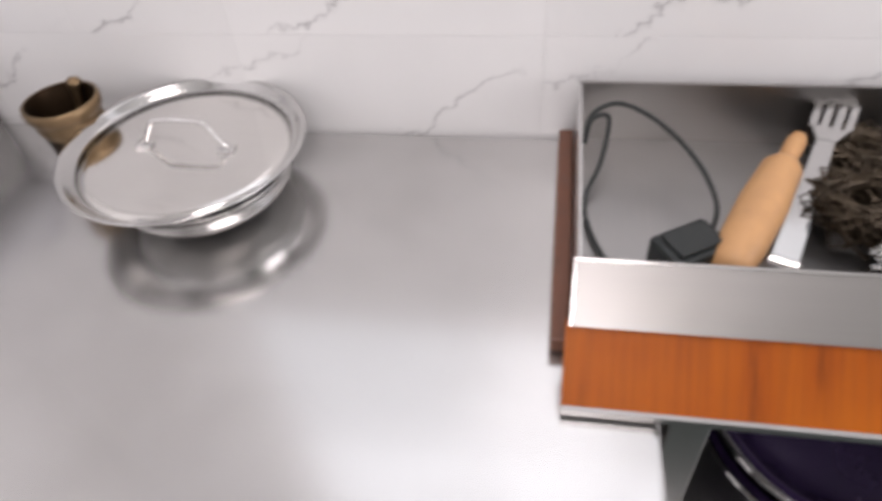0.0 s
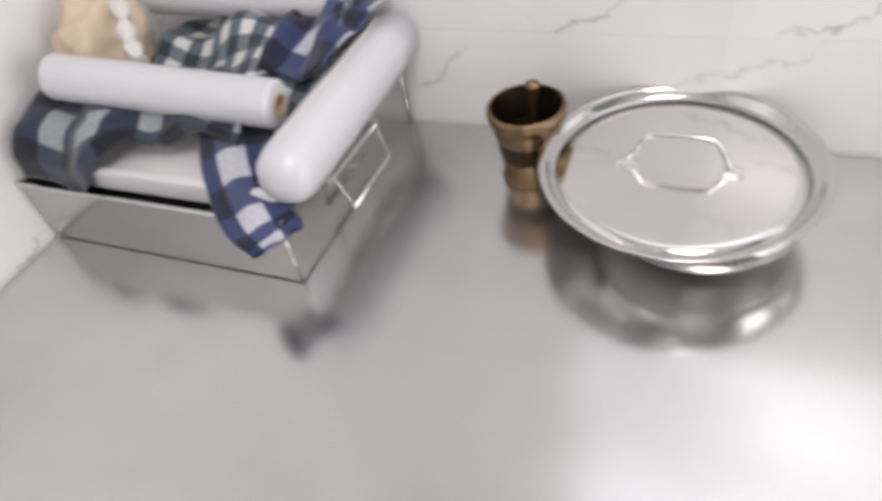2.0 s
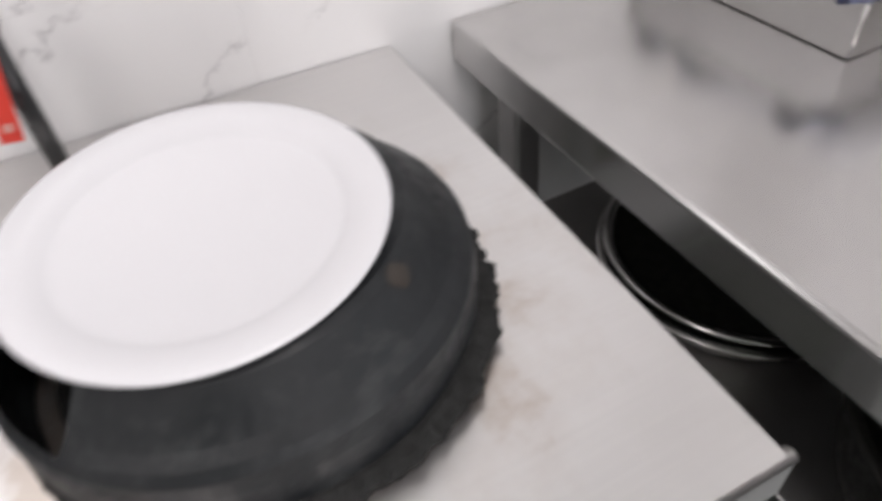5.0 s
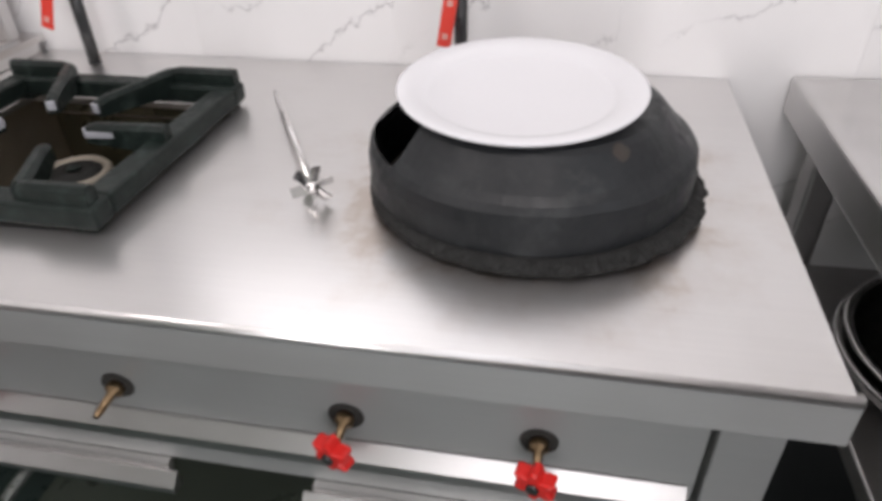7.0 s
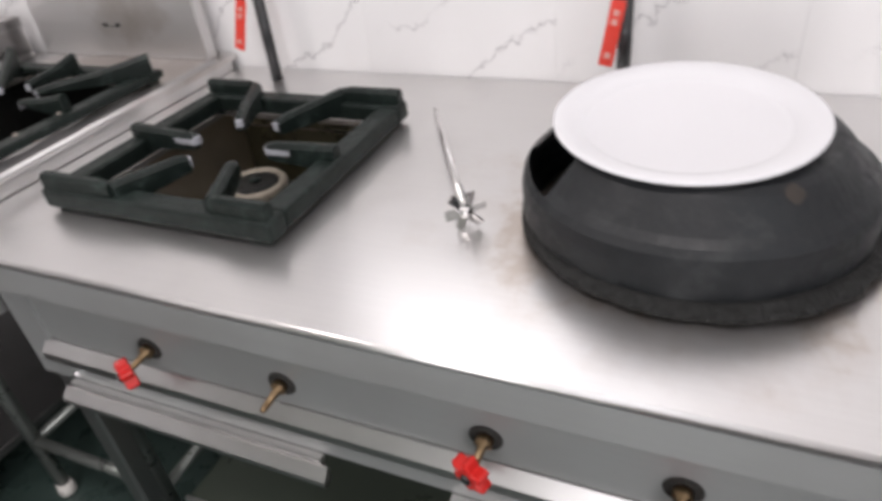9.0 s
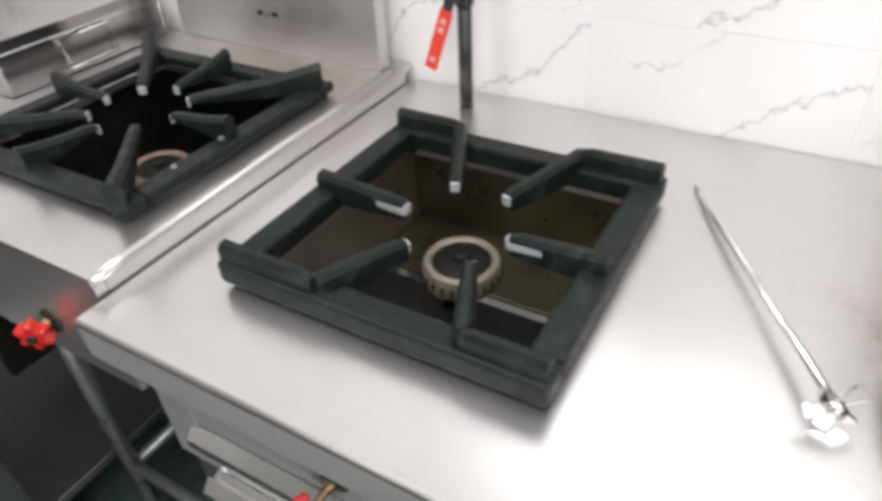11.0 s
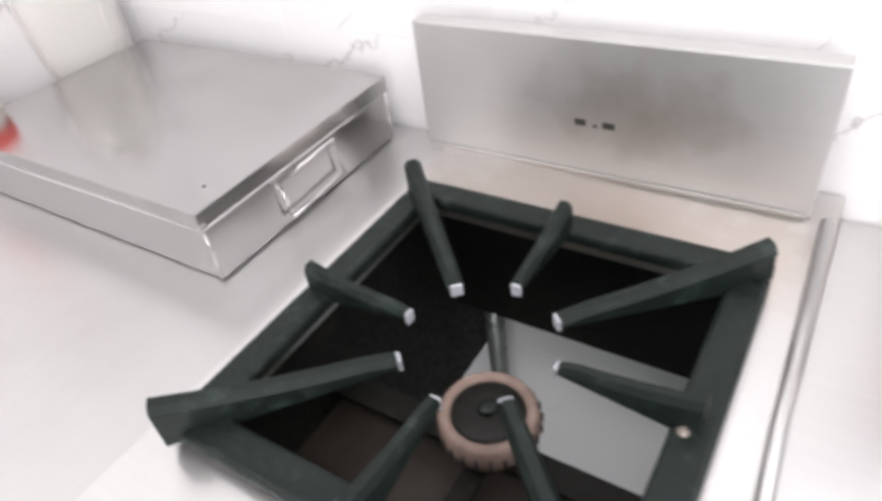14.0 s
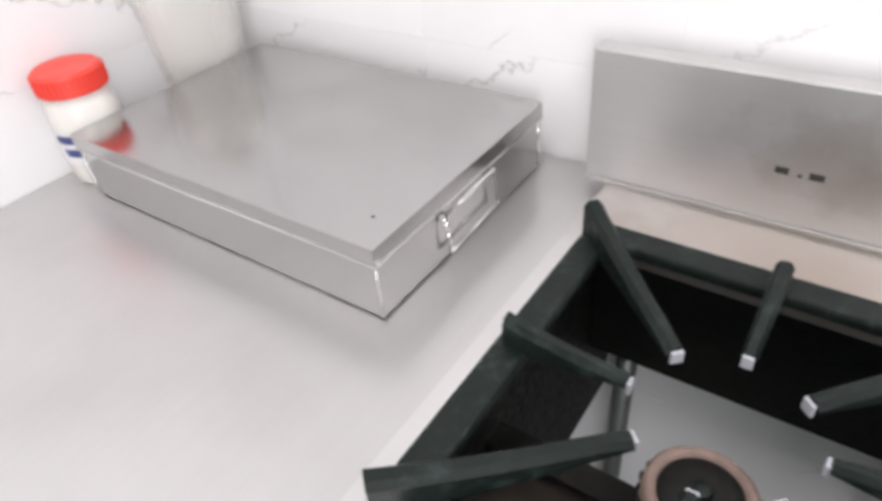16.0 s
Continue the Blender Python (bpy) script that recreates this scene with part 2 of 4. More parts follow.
BRASS_DARK = plain("old_brass_inside", (.07, .045, .028), .5, 1.0, var=.35, scale=30)
BLACK = plain("black_plastic_and_shade", (.018, .022, .022), .4, var=.2, scale=25)
BLACK_PIPE = plain("black_pipe", (.03, .032, .034), .35, var=.25, scale=40)
PIPE_GREY = plain("grey_pipe", (.30, .32, .30), .35, .7, var=.2, scale=20)
FILM = plain("film_roll", (.64, .64, .665), .25, var=.05, scale=10)
CARD = plain("cardboard", (.55, .42, .28), .8, var=.15, scale=40)
CEIL = plain("ceiling_paint", (.8, .8, .78), .8, var=.03, scale=3)

PURPLE = plain("purple_enamel", (.05, .03, .09), .22, .5, var=.3, scale=12)
RUST = plain("rusty_burner", (.25, .18, .15), .75, .1, var=.4, scale=60, bump=.3)
WORN = plain("worn_tip", (.48, .49, .53), .4, .3, var=.15, scale=60)
PAPER = plain("brown_bag", (.66, .54, .40), .75, var=.15, scale=12, bump=.3)
PINWOOD = plain("pin_wood", (.62, .34, .15), .5, var=.22, scale=28)
FOAM = plain("white_foam", (.74, .73, .74), .6, var=.04, scale=20)
MILKY = plain("milky_plastic", (.70, .68, .64), .3, var=.06, scale=12)
BLUE_INK = plain("blue_label", (.05, .07, .22), .45, var=.3, scale=60)
# Real soot marks, and the near-black of shaded gaps and openings.
SOOT_SHADE = plain("soot_and_shade", (.03, .028, .025), .8, var=.3, scale=90)
GREASE = plain("greasy_utensil", (.075, .055, .036), .38, .7, var=.6, scale=70, bump=.5)


def laminate():
    """Orange-brown wood laminate with dark upright figure."""
    s = Mat("wood_laminate")
    n = s.noise(1.0, 5, .6, s.scaled(26, 3, 3))
    w = s.noise(1.0, 3, .5, s.scaled(160, 6, 6))
    big = s.noise(9, 3, .5)
    c = s.ramp(n, (.28, (.10, .020, .002)), (.42, (.31, .066, .003)), (.7, (.41, .10, .004)))
    c = s.mix(s.ramp(w, (.35, .3), (.6, 0.0)), c, (.15, .035, .008))
    s.put(color=s.mix(s.ramp(big, (.4, 0.0), (.75, .35)), c, (.47, .13, .006)), rough=.38, spec=.2)
    return s.m


LAMINATE = laminate()
WOOD_DARK = plain("wood_edge", (.17, .070, .042), .5, var=.25, scale=60)


def plaid(name, base, band, thin, pitch):
    """Woven check: bands both ways, darker where they cross, with a weave's relief."""
    s = Mat(name)
    uv = s.node("ShaderNodeUVMap").outputs[0]
    sep = s.node("ShaderNodeSeparateXYZ")
    s.link(uv, sep.inputs[0])

    def stripes(out):
        m = s.node("ShaderNodeMath", operation="MULTIPLY")
        m.inputs[1].default_value = pitch
        s.link(out, m.inputs[0])
        f = s.node("ShaderNodeMath", operation="FRACT")
        s.link(m.outputs[0], f.inputs[0])
        return s.ramp(f.outputs[0], (.0, 1.0), (.48, 1.0), (.51, 0.0), (.97, 0.0), (1.0, 1.0))

    one = s.mix(stripes(sep.outputs[0]), base, thin)
    both = s.mix(stripes(sep.outputs[1]), one, band, "MULTIPLY")
    n = s.noise(300, 2, .5)
    s.put(color=s.mix(s.ramp(n, (.3, .18), (.7, 0.0)), both, .05), rough=.9, sheen=.3)
    return s.bump(n, .3, .001).m


CLOTH_BLUE = plaid("blue_check_cloth", (.52, .53, .60), (.09, .12, .25), (.022, .036, .12), 17.0)
CLOTH_NAVY = plaid("navy_check_cloth", (.30, .33, .36), (.12, .15, .22), (.016, .026, .06), 17.0)
CLOTH_WHITE = plaid("white_check_cloth", (.72, .71, .70), (.22, .27, .33), (.10, .14, .17), 30.0)


def clear_plastic():
    """Thin clear plastic: mostly see-through, faintly milky, glossy."""
    s = Mat("clear_plastic")
    s.put(color=(.86, .84, .80), rough=s.ramp(s.noise(14, 3, .5), (.3, .05), (.7, .14)))
    s.b.inputs["Alpha"].default_value = .30
    return s.m


CLEAR = clear_plastic()
GLASS = plain("frosted_pane", (.85, .88, .9), .3, var=.03, scale=6)
FRAME = plain("window_frame_paint", (.7, .7, .7), .4, var=.05, scale=20)
RUST_DARK = plain("brown_scorch", (.026, .019, .014), .6, var=.3, scale=60)
OLIVE = plain("greasy_panel", (.22, .205, .14), .34, .7, var=.4, scale=14)
SHELF_GREEN = plain("dark_green_shelf", (.105, .125, .100), .35, .35, var=.12, scale=5)
BOLT = plain("bolt_head", (.28, .25, .22), .5, .6, var=.2, scale=80)
FADED = plain("faded_print", (.72, .36, .32), .5, var=.1, scale=60)
COUNTER = steel("counter_steel", .63, .32, "x", stain=.25, metal=.9)
STEEL_RAIL = steel("rail_steel", .50, .34, "y", stain=.45)
STEEL_PANEL = steel("panel_steel", .43, .40, "y", stain=.3, tint=(.97, 1.0, .985), metal=.5)
RING_GREY = plain("burner_ring", (.30, .265, .215), .5, .5, var=.3, scale=70, bump=.3)
TAN = plain("scorched_tray", (.62, .55, .47), .36, .8, var=.3, scale=12)



# ---- structure ----
ROOM_E, ROOM_S, ROOM_TOP = 2.6, -2.79, 2.7
WIN_W = (-1.66, -.85, 1.26, 1.95)
WIN_N = (.49, 2.00, 1.175, 2.25)


def setting(name, bm, material, label, category):
    ob = new(name, mesh_of(bm, name, material))
    return tagged(ob, label, category, kind="structure")


setting("floor", boxes((-.2, ROOM_E + .2, ROOM_S - .2, .2, -.1, 0)), FLOOR, "dark grey-green stone kitchen floor", "floor")
setting("ceiling", boxes((-.2, ROOM_E + .2, ROOM_S - .2, .2, ROOM_TOP, ROOM_TOP + .1)), CEIL, "plain white painted kitchen ceiling", "ceiling")
a, b, c, d = WIN_W
wall_west = setting("wall_west", boxes((-.2, -.004, ROOM_S - .2, a, 0, ROOM_TOP), (-.2, -.004, b, .2, 0, ROOM_TOP), (-.2, -.004, a, b, 0, c), (-.2, -.004, a, b, d, ROOM_TOP)),
                    GROUT, "white marble-look tiled wall with grey veins", "wall")
a, b, c, d = WIN_N
wall_north = setting("wall_north", boxes((-.004, a, .004, .2, 0, ROOM_TOP), (b, ROOM_E + .2, .004, .2, 0, ROOM_TOP), (a, b, .004, .2, 0, c), (a, b, .004, .2, d, ROOM_TOP)),
                     GROUT, "white marble-look tiled wall with grey veins", "wall")
wall_south = setting("wall_south", boxes((-.004, ROOM_E + .2, ROOM_S - .2, ROOM_S - .004, 0, ROOM_TOP)), GROUT, "white marble-look tiled wall behind the counter", "wall")
# Unseen side, added; its dark tone shapes reflections, its doorway admits light.
wall_east = setting("wall_east", boxes((ROOM_E, ROOM_E + .2, ROOM_S, -1.25, 0, ROOM_TOP), (ROOM_E, ROOM_E + .2, -.25, .004, 0, ROOM_TOP), (ROOM_E, ROOM_E + .2, -1.25, -.25, 2.05, ROOM_TOP)), PLASTER, "unseen grey-green wall with an assumed open doorway", "wall")


def window(name, m, width, height):
    """A frosted window: built upright in its own x-z plane, the room towards -y."""
    t = thing(name, "frosted kitchen window in a pale metal frame", "window", kind="structure")
    t.matrix_world = m
    f = .035
    put(t, "window_frame", boxes((0, width, 0, .05, 0, f), (0, width, 0, .05, height - f, height), (0, f, 0, .05, f, height - f),
                                 (width - f, width, 0, .05, f, height - f), (width / 2 - .015, width / 2 + .015, 0, .05, f, height - f)), FRAME)
    for k in (0, 1):
        x0 = f if k == 0 else width / 2 + .015
        pane = put(t, "pane", boxes((x0, x0 + width / 2 - f - .015, .02, .026, f, height - f)), GLASS)
    put(t, "backing", boxes((0, width, .12, .13, 0, height)), FRAME)
    return t


window("window_1", Matrix.Translation((-.05, WIN_W[0], WIN_W[2])) @ Matrix.Rotation(radians(90), 4, "Z"), WIN_W[1] - WIN_W[0], WIN_W[3] - WIN_W[2])
window("window_2", Matrix.Translation((WIN_N[0], .05, WIN_N[2])), WIN_N[1] - WIN_N[0], WIN_N[3] - WIN_N[2])

# Panels never in view, added as assumed sources for the room's overhead light.
for y in (-.80, -2.10):
    t = thing("assumed_ceiling_light", "assumed square white ceiling light panel, out of view", "ceiling light", (1.12, y, ROOM_TOP), group="ceiling lights")
    put(t, "frame", slab_with_hole(-.32, .32, -.32, .32, -.035, -.001, -.295, .295, -.295, .295), FRAME)
    put(t, "diffuser", boxes((-.295, .295, -.295, .295, -.02, -.012)), GLASS)

Z1, Z2, Z3, Z4 = .81, .795, .822, .807

# ---- work table by the north wall ----
table = thing("work_table", "brushed stainless steel work table against the tiled wall", "table")
bm = boxes((.004, 1.101, -.557, -.004, .755, Z1), bevel=.006, seg=3)
for v in bm.verts:
    v.co.z += .001 + .012 * (v.co.y + .07)  # sheared lower at the front to fit its corner in the camera's view
put(table, "tabletop", bm, STEEL)
for x, y in ((.1, -.52), (1.06, -.52), (.1, -.04), (1.06, -.04)):
    put(table, "leg", boxes((x - .022, x + .022, y - .015, y + .022, .002, .755), bevel=.004), STEEL_DULL)
put(table, "shelf", boxes((.125, 1.09, -.545, -.03, .55, .575), bevel=.003), STEEL_DULL)
# Black here paints the deep shade under the table.
put(table, "lower_shelf", boxes((.05, 1.09, -.545, -.03, .16, .185), bevel=.003), BLACK, "lower shelf blackened for the shade under the table")


def pan(x, y, z, r, hgt, mat, label, inside=None):
    t = thing("cooking_pan", label, "pan", (x, y, z), group="pans on the shelf")
    put(t, "bowl", lathe([(0, 0), (r * .8, 0), (r * .9, hgt * .15), (r * .96, hgt * .5), (r * .97, hgt)], 64), mat, smooth=True)
    put(t, "inside", lathe([(r * .965, hgt), (r * .94, hgt * .5), (r * .86, hgt * .18), (0, .006)], 64), inside or mat, "black inside" if inside else "", smooth=True)
    put(t, "rim", lathe([(r * .963, hgt - .001), (r * .963, hgt + .002), (r + .004, hgt + .003), (r + .006, hgt), (r + .004, hgt - .003), (r * .97, hgt - .001)], 64), mat, smooth=True)


pan(.352, -.378, .576, .154, .038, STEEL_BOX, "round stainless steel pan at the bottom of a stack")
pan(.354, -.376, .596, .150, .034, STEEL_SHINE, "round steel pan with a black inside on the shelf", BURNT_SHADE)
pan(.688, -.385, .576, .162, .11, BURNT_SHADE, "large soot-black cooking pan on the table's shelf")

# ---- lidded bowl ----
bowl = thing("steel_bowl", "shiny stainless steel serving bowl with a narrow foot", "bowl", (.671, -.130, Z1))
# Shade is put into the colour: darker steel underneath, brighter steel above.
put(bowl, "body", lathe([(0, .003), (.042, .003), (.044, 0), (.048, .001), (.066, .009), (.080, .020), (.088, .031), (.086, .031), (.078, .024), (.062, .012), (0, .008)], 64), STEEL_DULL, "underside in darker steel for its shade", smooth=True)
put(bowl, "rim", lathe([(.088, .031), (.0895, .036), (.0910, .046), (.0935, .0478), (.0935, .0490), (.089, .0490), (.088, .036), (.086, .031), (.088, .031)], 64), STEEL_SHINE, "upper wall in brighter steel for its sheen", smooth=True)
lid = thing("cover_plate", "polished steel dish-shaped cover with wire handle on the bowl", "pan cover", (.650, -.114, Z1 + .0500))
lid.rotation_euler = (radians(1.0), radians(.8), 0)
put(lid, "disc", lathe([(0, .0030), (.03, .0029), (.07, .0022), (.095, .0012), (.1075, .0006), (.1075, -.0014), (0, .0004)], 72), STEEL_LID, "dull mirror-like centre", smooth=True)
put(lid, "rim", lathe([(.1075, .0006), (.1090, .0006), (.1120, .0030), (.1155, .0078), (.1180, .0104), (.1215, .0108), (.1228, .0100), (.1222, .0090), (.1190, .0086), (.1165, .0058), (.1130, .0012), (.1090, -.0014), (.1075, .0006)], 72), STEEL_SHINE, "bright raised rim", smooth=True)
for x in (-.044, .044):
    put(lid, "handle_mount", boxes((x - .009, x + .009, -.006, .006, .0018, .0068), bevel=.002), STEEL_WIRE)
put(lid, "handle", sweep(smooth_line([(-.047, 0, .0055), (-.040, .001, .0105), (-.030, .003, .028), (-.023, .004, .032), (0, .004, .033), (.023, .004, .032), (.030, .003, .028), (.040, .001, .0105), (.047, 0, .0055)], 4), .0024, 8), STEEL_WIRE, smooth=True)

# ---- mortar ----
mortar = thing("mortar", "small antique brass mortar with raised bands", "mortar", (.504, -.080, Z1))
put(mortar, "cup", lathe([(0, 0), (.028, 0), (.0295, .003), (.0285, .007), (.027, .012), (.028, .03), (.031, .05), (.0335, .057), (.0345, .06), (.0335, .063), (.0355, .070), (.0385, .073), (.0395, .080), (.0385, .084), (.0355, .084)], 40), BRASS, smooth=True)
put(mortar, "inside", lathe([(.0355, .0838), (.033, .07), (.029, .03), (.02, .012), (0, .010)], 40), BRASS_DARK, "darker brass inside", smooth=True)
pestle = thing("pestle", "brass pestle standing in the mortar", "pestle", (.505, -.073, Z1 + .012))
pestle.rotation_euler = (radians(-20), radians(-3), 0)
pestle.scale = (1, 1, .88)
put(pestle, "rod", lathe([(0, 0), (.009, .002), (.010, .010), (.006, .02), (.0045, .05), (.005, .078), (.0075, .083), (.008, .088), (.006, .093), (0, .095)], 20), BRASS, smooth=True)


# ---- steel boxes ----
def wire_handle(parent, pts, r=.0024):
    put(parent, "handle", sweep(pts, r, 8, True), STEEL_WIRE, "bent steel wire handle", smooth=True)


def shell(x0, x1, y0, y1, z0, z1, wall=.002, lid=False):
    """A box left open above (or, as a lid, below), of one folded sheet."""
    bm = bmesh.new()
    box(bm, x0, x1, y0, y1, z0, z1)
    bm.normal_update()
    gone = [f for f in bm.faces if (f.normal.z < -.9 if lid else f.normal.z > .9)]
    bmesh.ops.delete(bm, geom=gone, context="FACES")
    bmesh.ops.recalc_face_normals(bm, faces=bm.faces)
    c = Vector(((x0 + x1) / 2, (y0 + y1) / 2, (z0 + z1) / 2))
    if sum((f.calc_center_median() - c).dot(f.normal) for f in bm.faces) < 0:
        bmesh.ops.reverse_faces(bm, faces=list(bm.faces))
    bmesh.ops.solidify(bm, geom=list(bm.faces), thickness=wall)
    return bm


crate = thing("steel_box", "open stainless steel box packed with cloths and wrap rolls", "box")
# Near-black strip paints the shade in the gap below the box.
put(crate, "foot_plate", boxes((.012, .331, -.274, -.012, .8078, .8112)), SOOT_SHADE, "dark strip painted for the shaded gap under the box")
put(crate, "body", shell(.006, .334, -.277, -.008, .8105, .884), STEEL_BOX)
# Brighter rods added along the corners to give the edge highlight.
for x, y in ((.334, -.277), (.334, -.008)):
    put(crate, "corner_seam", sweep([(x, y, .8105), (x, y, .882)], .0016, 8), STEEL_WIRE, "shiny rod added for the corner's edge highlight", smooth=True)
rim = bmesh.new()
sweep([(.006, -.277, .884), (.334, -.277, .884), (.334, -.008, .884), (.006, -.008, .884)], .0026, 6, True, rim)
put(crate, "rim", rim, STEEL_WIRE)
wire_handle(crate, [(.340, -.189, .868), (.349, -.186, .828), (.351, -.100, .829), (.341, -.097, .868)])
for y in (-.192, -.095):
    put(crate, "handle_clip", boxes((.334, .338, y - .008, y + .008, .864, .876), bevel=.001), STEEL_WIRE)

foam = thing("white_tray", "white plastic tray sitting inside the steel box", "tray")
put(foam, "body", boxes((.012, .328, -.262, -.012, .8780, .899), bevel=.006, seg=3), FOAM)
# Block added in black so the slit below the rim reads as shade.
put(foam, "base", boxes((.03, .31, -.215, -.03, .8150, .8775), bevel=.004), BLACK, "black block for the shaded slit below the tray")
put(foam, "rim", slab_with_hole(.0105, .3295, -.2645, -.0105, .8992, .905, .018, .322, -.256, -.018), FOAM)


def roll(a, b, r, label, core=.011):
    a, b = Vector(a), Vector(b)
    t = thing("wrap_roll", label, "roll", a, group="plastic wrap rolls")
    d = b - a
    t.matrix_world = Matrix.Translation(a) @ d.to_track_quat("Z", "Y").to_matrix().to_4x4()
    n = d.length
    if not core:
        put(t, "film", lathe([(0, -.012), (r * .6, -.009), (r * .9, .001), (r, .014), (r * 1.02, n * .4), (r, n * .8), (r * .95, n), (0, n + .002)], 40, .03), FILM, smooth=True)
        edge = [Vector((math.cos(a) * r * 1.035, math.sin(a) * r * 1.035, 0)) for a in (1.2, 1.45, 1.7)]
        put(t, "loose_edge", sweep([edge[1] + Vector((0, 0, .02 + k * (n - .04) / 6)) + (edge[k % 2] - edge[1]) * .3 for k in range(7)], .0012, 6), MILKY, "loose end of the film")
        return
    put(t, "film", lathe([(core, 0), (r - .003, 0), (r, .003), (r * 1.01, n * .3), (r, n * .6), (r, n - .003), (r - .003, n), (core, n), (core, 0)], 32, .02), FILM, smooth=False)
    if not core:
        return
    put(t, "core", lathe([(core - .002, -.002), (core, -.002), (core, n + .002), (core - .002, n + .002), (core - .002, -.002)], 24), CARD, "cardboard core")


roll((.338, -.256, .917), (.340, -.010, .926), .029, "thick white plastic wrap roll lying over the box's rim", 0)
roll((.055, -.205, .972), (.300, -.183, .944), .023, "white plastic wrap roll on folded checked cloths")
roll((.06, -.045, .985), (.30, -.035, .975), .022, "white plastic wrap roll at the back of the box")


def cloth(name, material, rows, cols, place, label, size, thick=.003):
    """A sheet over a grid of u, v in 0..1, with a small thickness and a uv map."""
    bm = bmesh.new()
    uv = bm.loops.layers.uv.new("UVMap")
    grid = [[bm.verts.new(place(i / cols, j / rows)) for i in range(cols + 1)] for j in range(rows + 1)]
    for j in range(rows):
        for i in range(cols):
            f = bm.faces.new((grid[j][i], grid[j][i + 1], grid[j + 1][i + 1], grid[j + 1][i]))
            for loop, (u, v) in zip(f.loops, ((i, j), (i + 1, j), (i + 1, j + 1), (i, j + 1))):
                loop[uv].uv = (u / cols * size[0], v / rows * size[1])
    bmesh.ops.recalc_face_normals(bm, faces=bm.faces)
    geom = bmesh.ops.solidify(bm, geom=list(bm.faces), thickness=thick)
    t = thing(name, label, "cloth", group="checked cloths")
    put(t, "sheet", bm, material, smooth=True)
    return t


def along_line(points, half, lift, seed, wide=None):
    line = smooth_line(points, 12)

    def place(u, v):
        k = v * (len(line) - 1)
        i = min(int(k), len(line) - 2)
        p = line[i].lerp(line[i + 1], k - i)
        d = (line[i + 1] - line[i]).normalized()
        side = d.cross(Vector((0, 0, 1)))
        side = side.normalized() if side.length > .15 else Vector((-.83, -.55, 0))
        w = half * (wide(v) if wide else 1.0)
        out = d.cross(side) * -1
        n = noise.noise(Vector((u * 4 + seed, v * 5, seed))) * lift + .5 * lift * math.sin(u * 9 + v * 3 + seed)
        return p + side * ((u - .5) * 2 * w) + out * n
    return place


cloth("checked_cloth", CLOTH_BLUE, 40, 18, along_line([(.20, -.10, .935), (.225, -.155, .928), (.262, -.215, .919), (.297, -.258, .908), (.324, -.2825, .894), (.335, -.2875, .883), (.338, -.289, .873)], .034, .005, 1.3, lambda v: 1.25 - .5 * v),
      "blue and white checked cloth hanging over the box's corner", (.075, .25))
def front_fold(u, v):
    """A bunched cloth: it droops over the tray's edge at one end and draws back under the roll at the other."""
    k = min(max((u - .34) / .22, 0), 1)
    k = k * k * (3 - 2 * k)
    droop = (1 - k) * (.5 + .5 * math.cos((u - .17) * 8))
    y = -.2745 + .050 * k + (.116 - .045 * k) * (max(0, v - .16) / .84 + .06 * v) + .007 * math.sin(u * 9)
    z = .914 + .006 * k + .034 * math.sin(v * math.pi * .62 + .1) + .007 * math.sin(u * 17 + v * 3) + .006 * noise.noise(Vector((u * 6, v * 6, 2)))
    return Vector((.022 + .246 * u, y, z - droop * max(0, .3 - v) * .13))


cloth("checked_cloth", CLOTH_NAVY, 34, 48, front_fold, "crumpled navy checked cloth bunched over the tray's edge", (.27, .12))
cloth("checked_cloth", CLOTH_WHITE, 34, 44, lambda u, v: Vector((.09 + .232 * u, -.165 + .15 * v, .925 + .045 * math.sin(min(v * 1.2, 1) * math.pi * .55) + .012 * math.sin(u * 11 + v * 4) + .012 * noise.noise(Vector((u * 4, v * 4, 7))) - .02 * (1 - u))),
      "white and dark checked tea towel bunched in the box", (.24, .17))
cloth("checked_cloth", CLOTH_BLUE, 24, 20, lambda u, v: Vector((.245 + .08 * u + .02 * v, -.135 + .125 * v, .948 + .03 * math.sin(v * math.pi * .6) + .008 * math.sin(u * 8 + v * 5) + .006 * noise.noise(Vector((u * 5, v * 5, 17))))),
      "dark blue checked cloth folded beside a wrap roll", (.09, .13))

bag = thing("paper_bag", "crumpled beige paper bag stuffed in the box's corner", "bag")
bm = bmesh.new()
bmesh.ops.create_icosphere(bm, subdivisions=4, radius=1)
for v in bm.verts:
    k = 1 + .22 * noise.noise(v.co * 2.2) + .1 * noise.noise(v.co * 6)
    v.co = Vector((.048 + v.co.x * .04 * k, -.125 + v.co.y * .055 * k, .962 + v.co.z * .056 * k))
put(bag, "body", bm, PAPER, smooth=True)
wrap = thing("plastic_strip", "twisted strip of clear plastic wrap", "plastic wrap")
put(wrap, "film", sweep(smooth_line([(.07, -.11, 1.0), (.095, -.125, 1.005), (.115, -.15, .985), (.14, -.17, .972)], 5), [.004 + .006 * abs(math.sin(i * .9)) for i in range(16)], 8), MILKY)

# ---- utensil tray with sloped wooden front ----
tray = thing("utensil_tray", "steel utensil tray with a sloped orange wood-laminate front", "tray")
X0, X1 = 1.036, 1.46


def prism(profile, x0, x1):
    """A profile in y, z drawn out along x."""
    bm = bmesh.new()
    a = [bm.verts.new((x0, y, z)) for y, z in profile]
    b = [bm.verts.new((x1, y, z)) for y, z in profile]
    bm.faces.new(a)
    bm.faces.new(b[::-1])
    for i in range(len(a)):
        j = (i + 1) % len(a)
        bm.faces.new((a[i], b[i], b[j], a[j]))
    bmesh.ops.recalc_face_normals(bm, faces=bm.faces)
    return bm


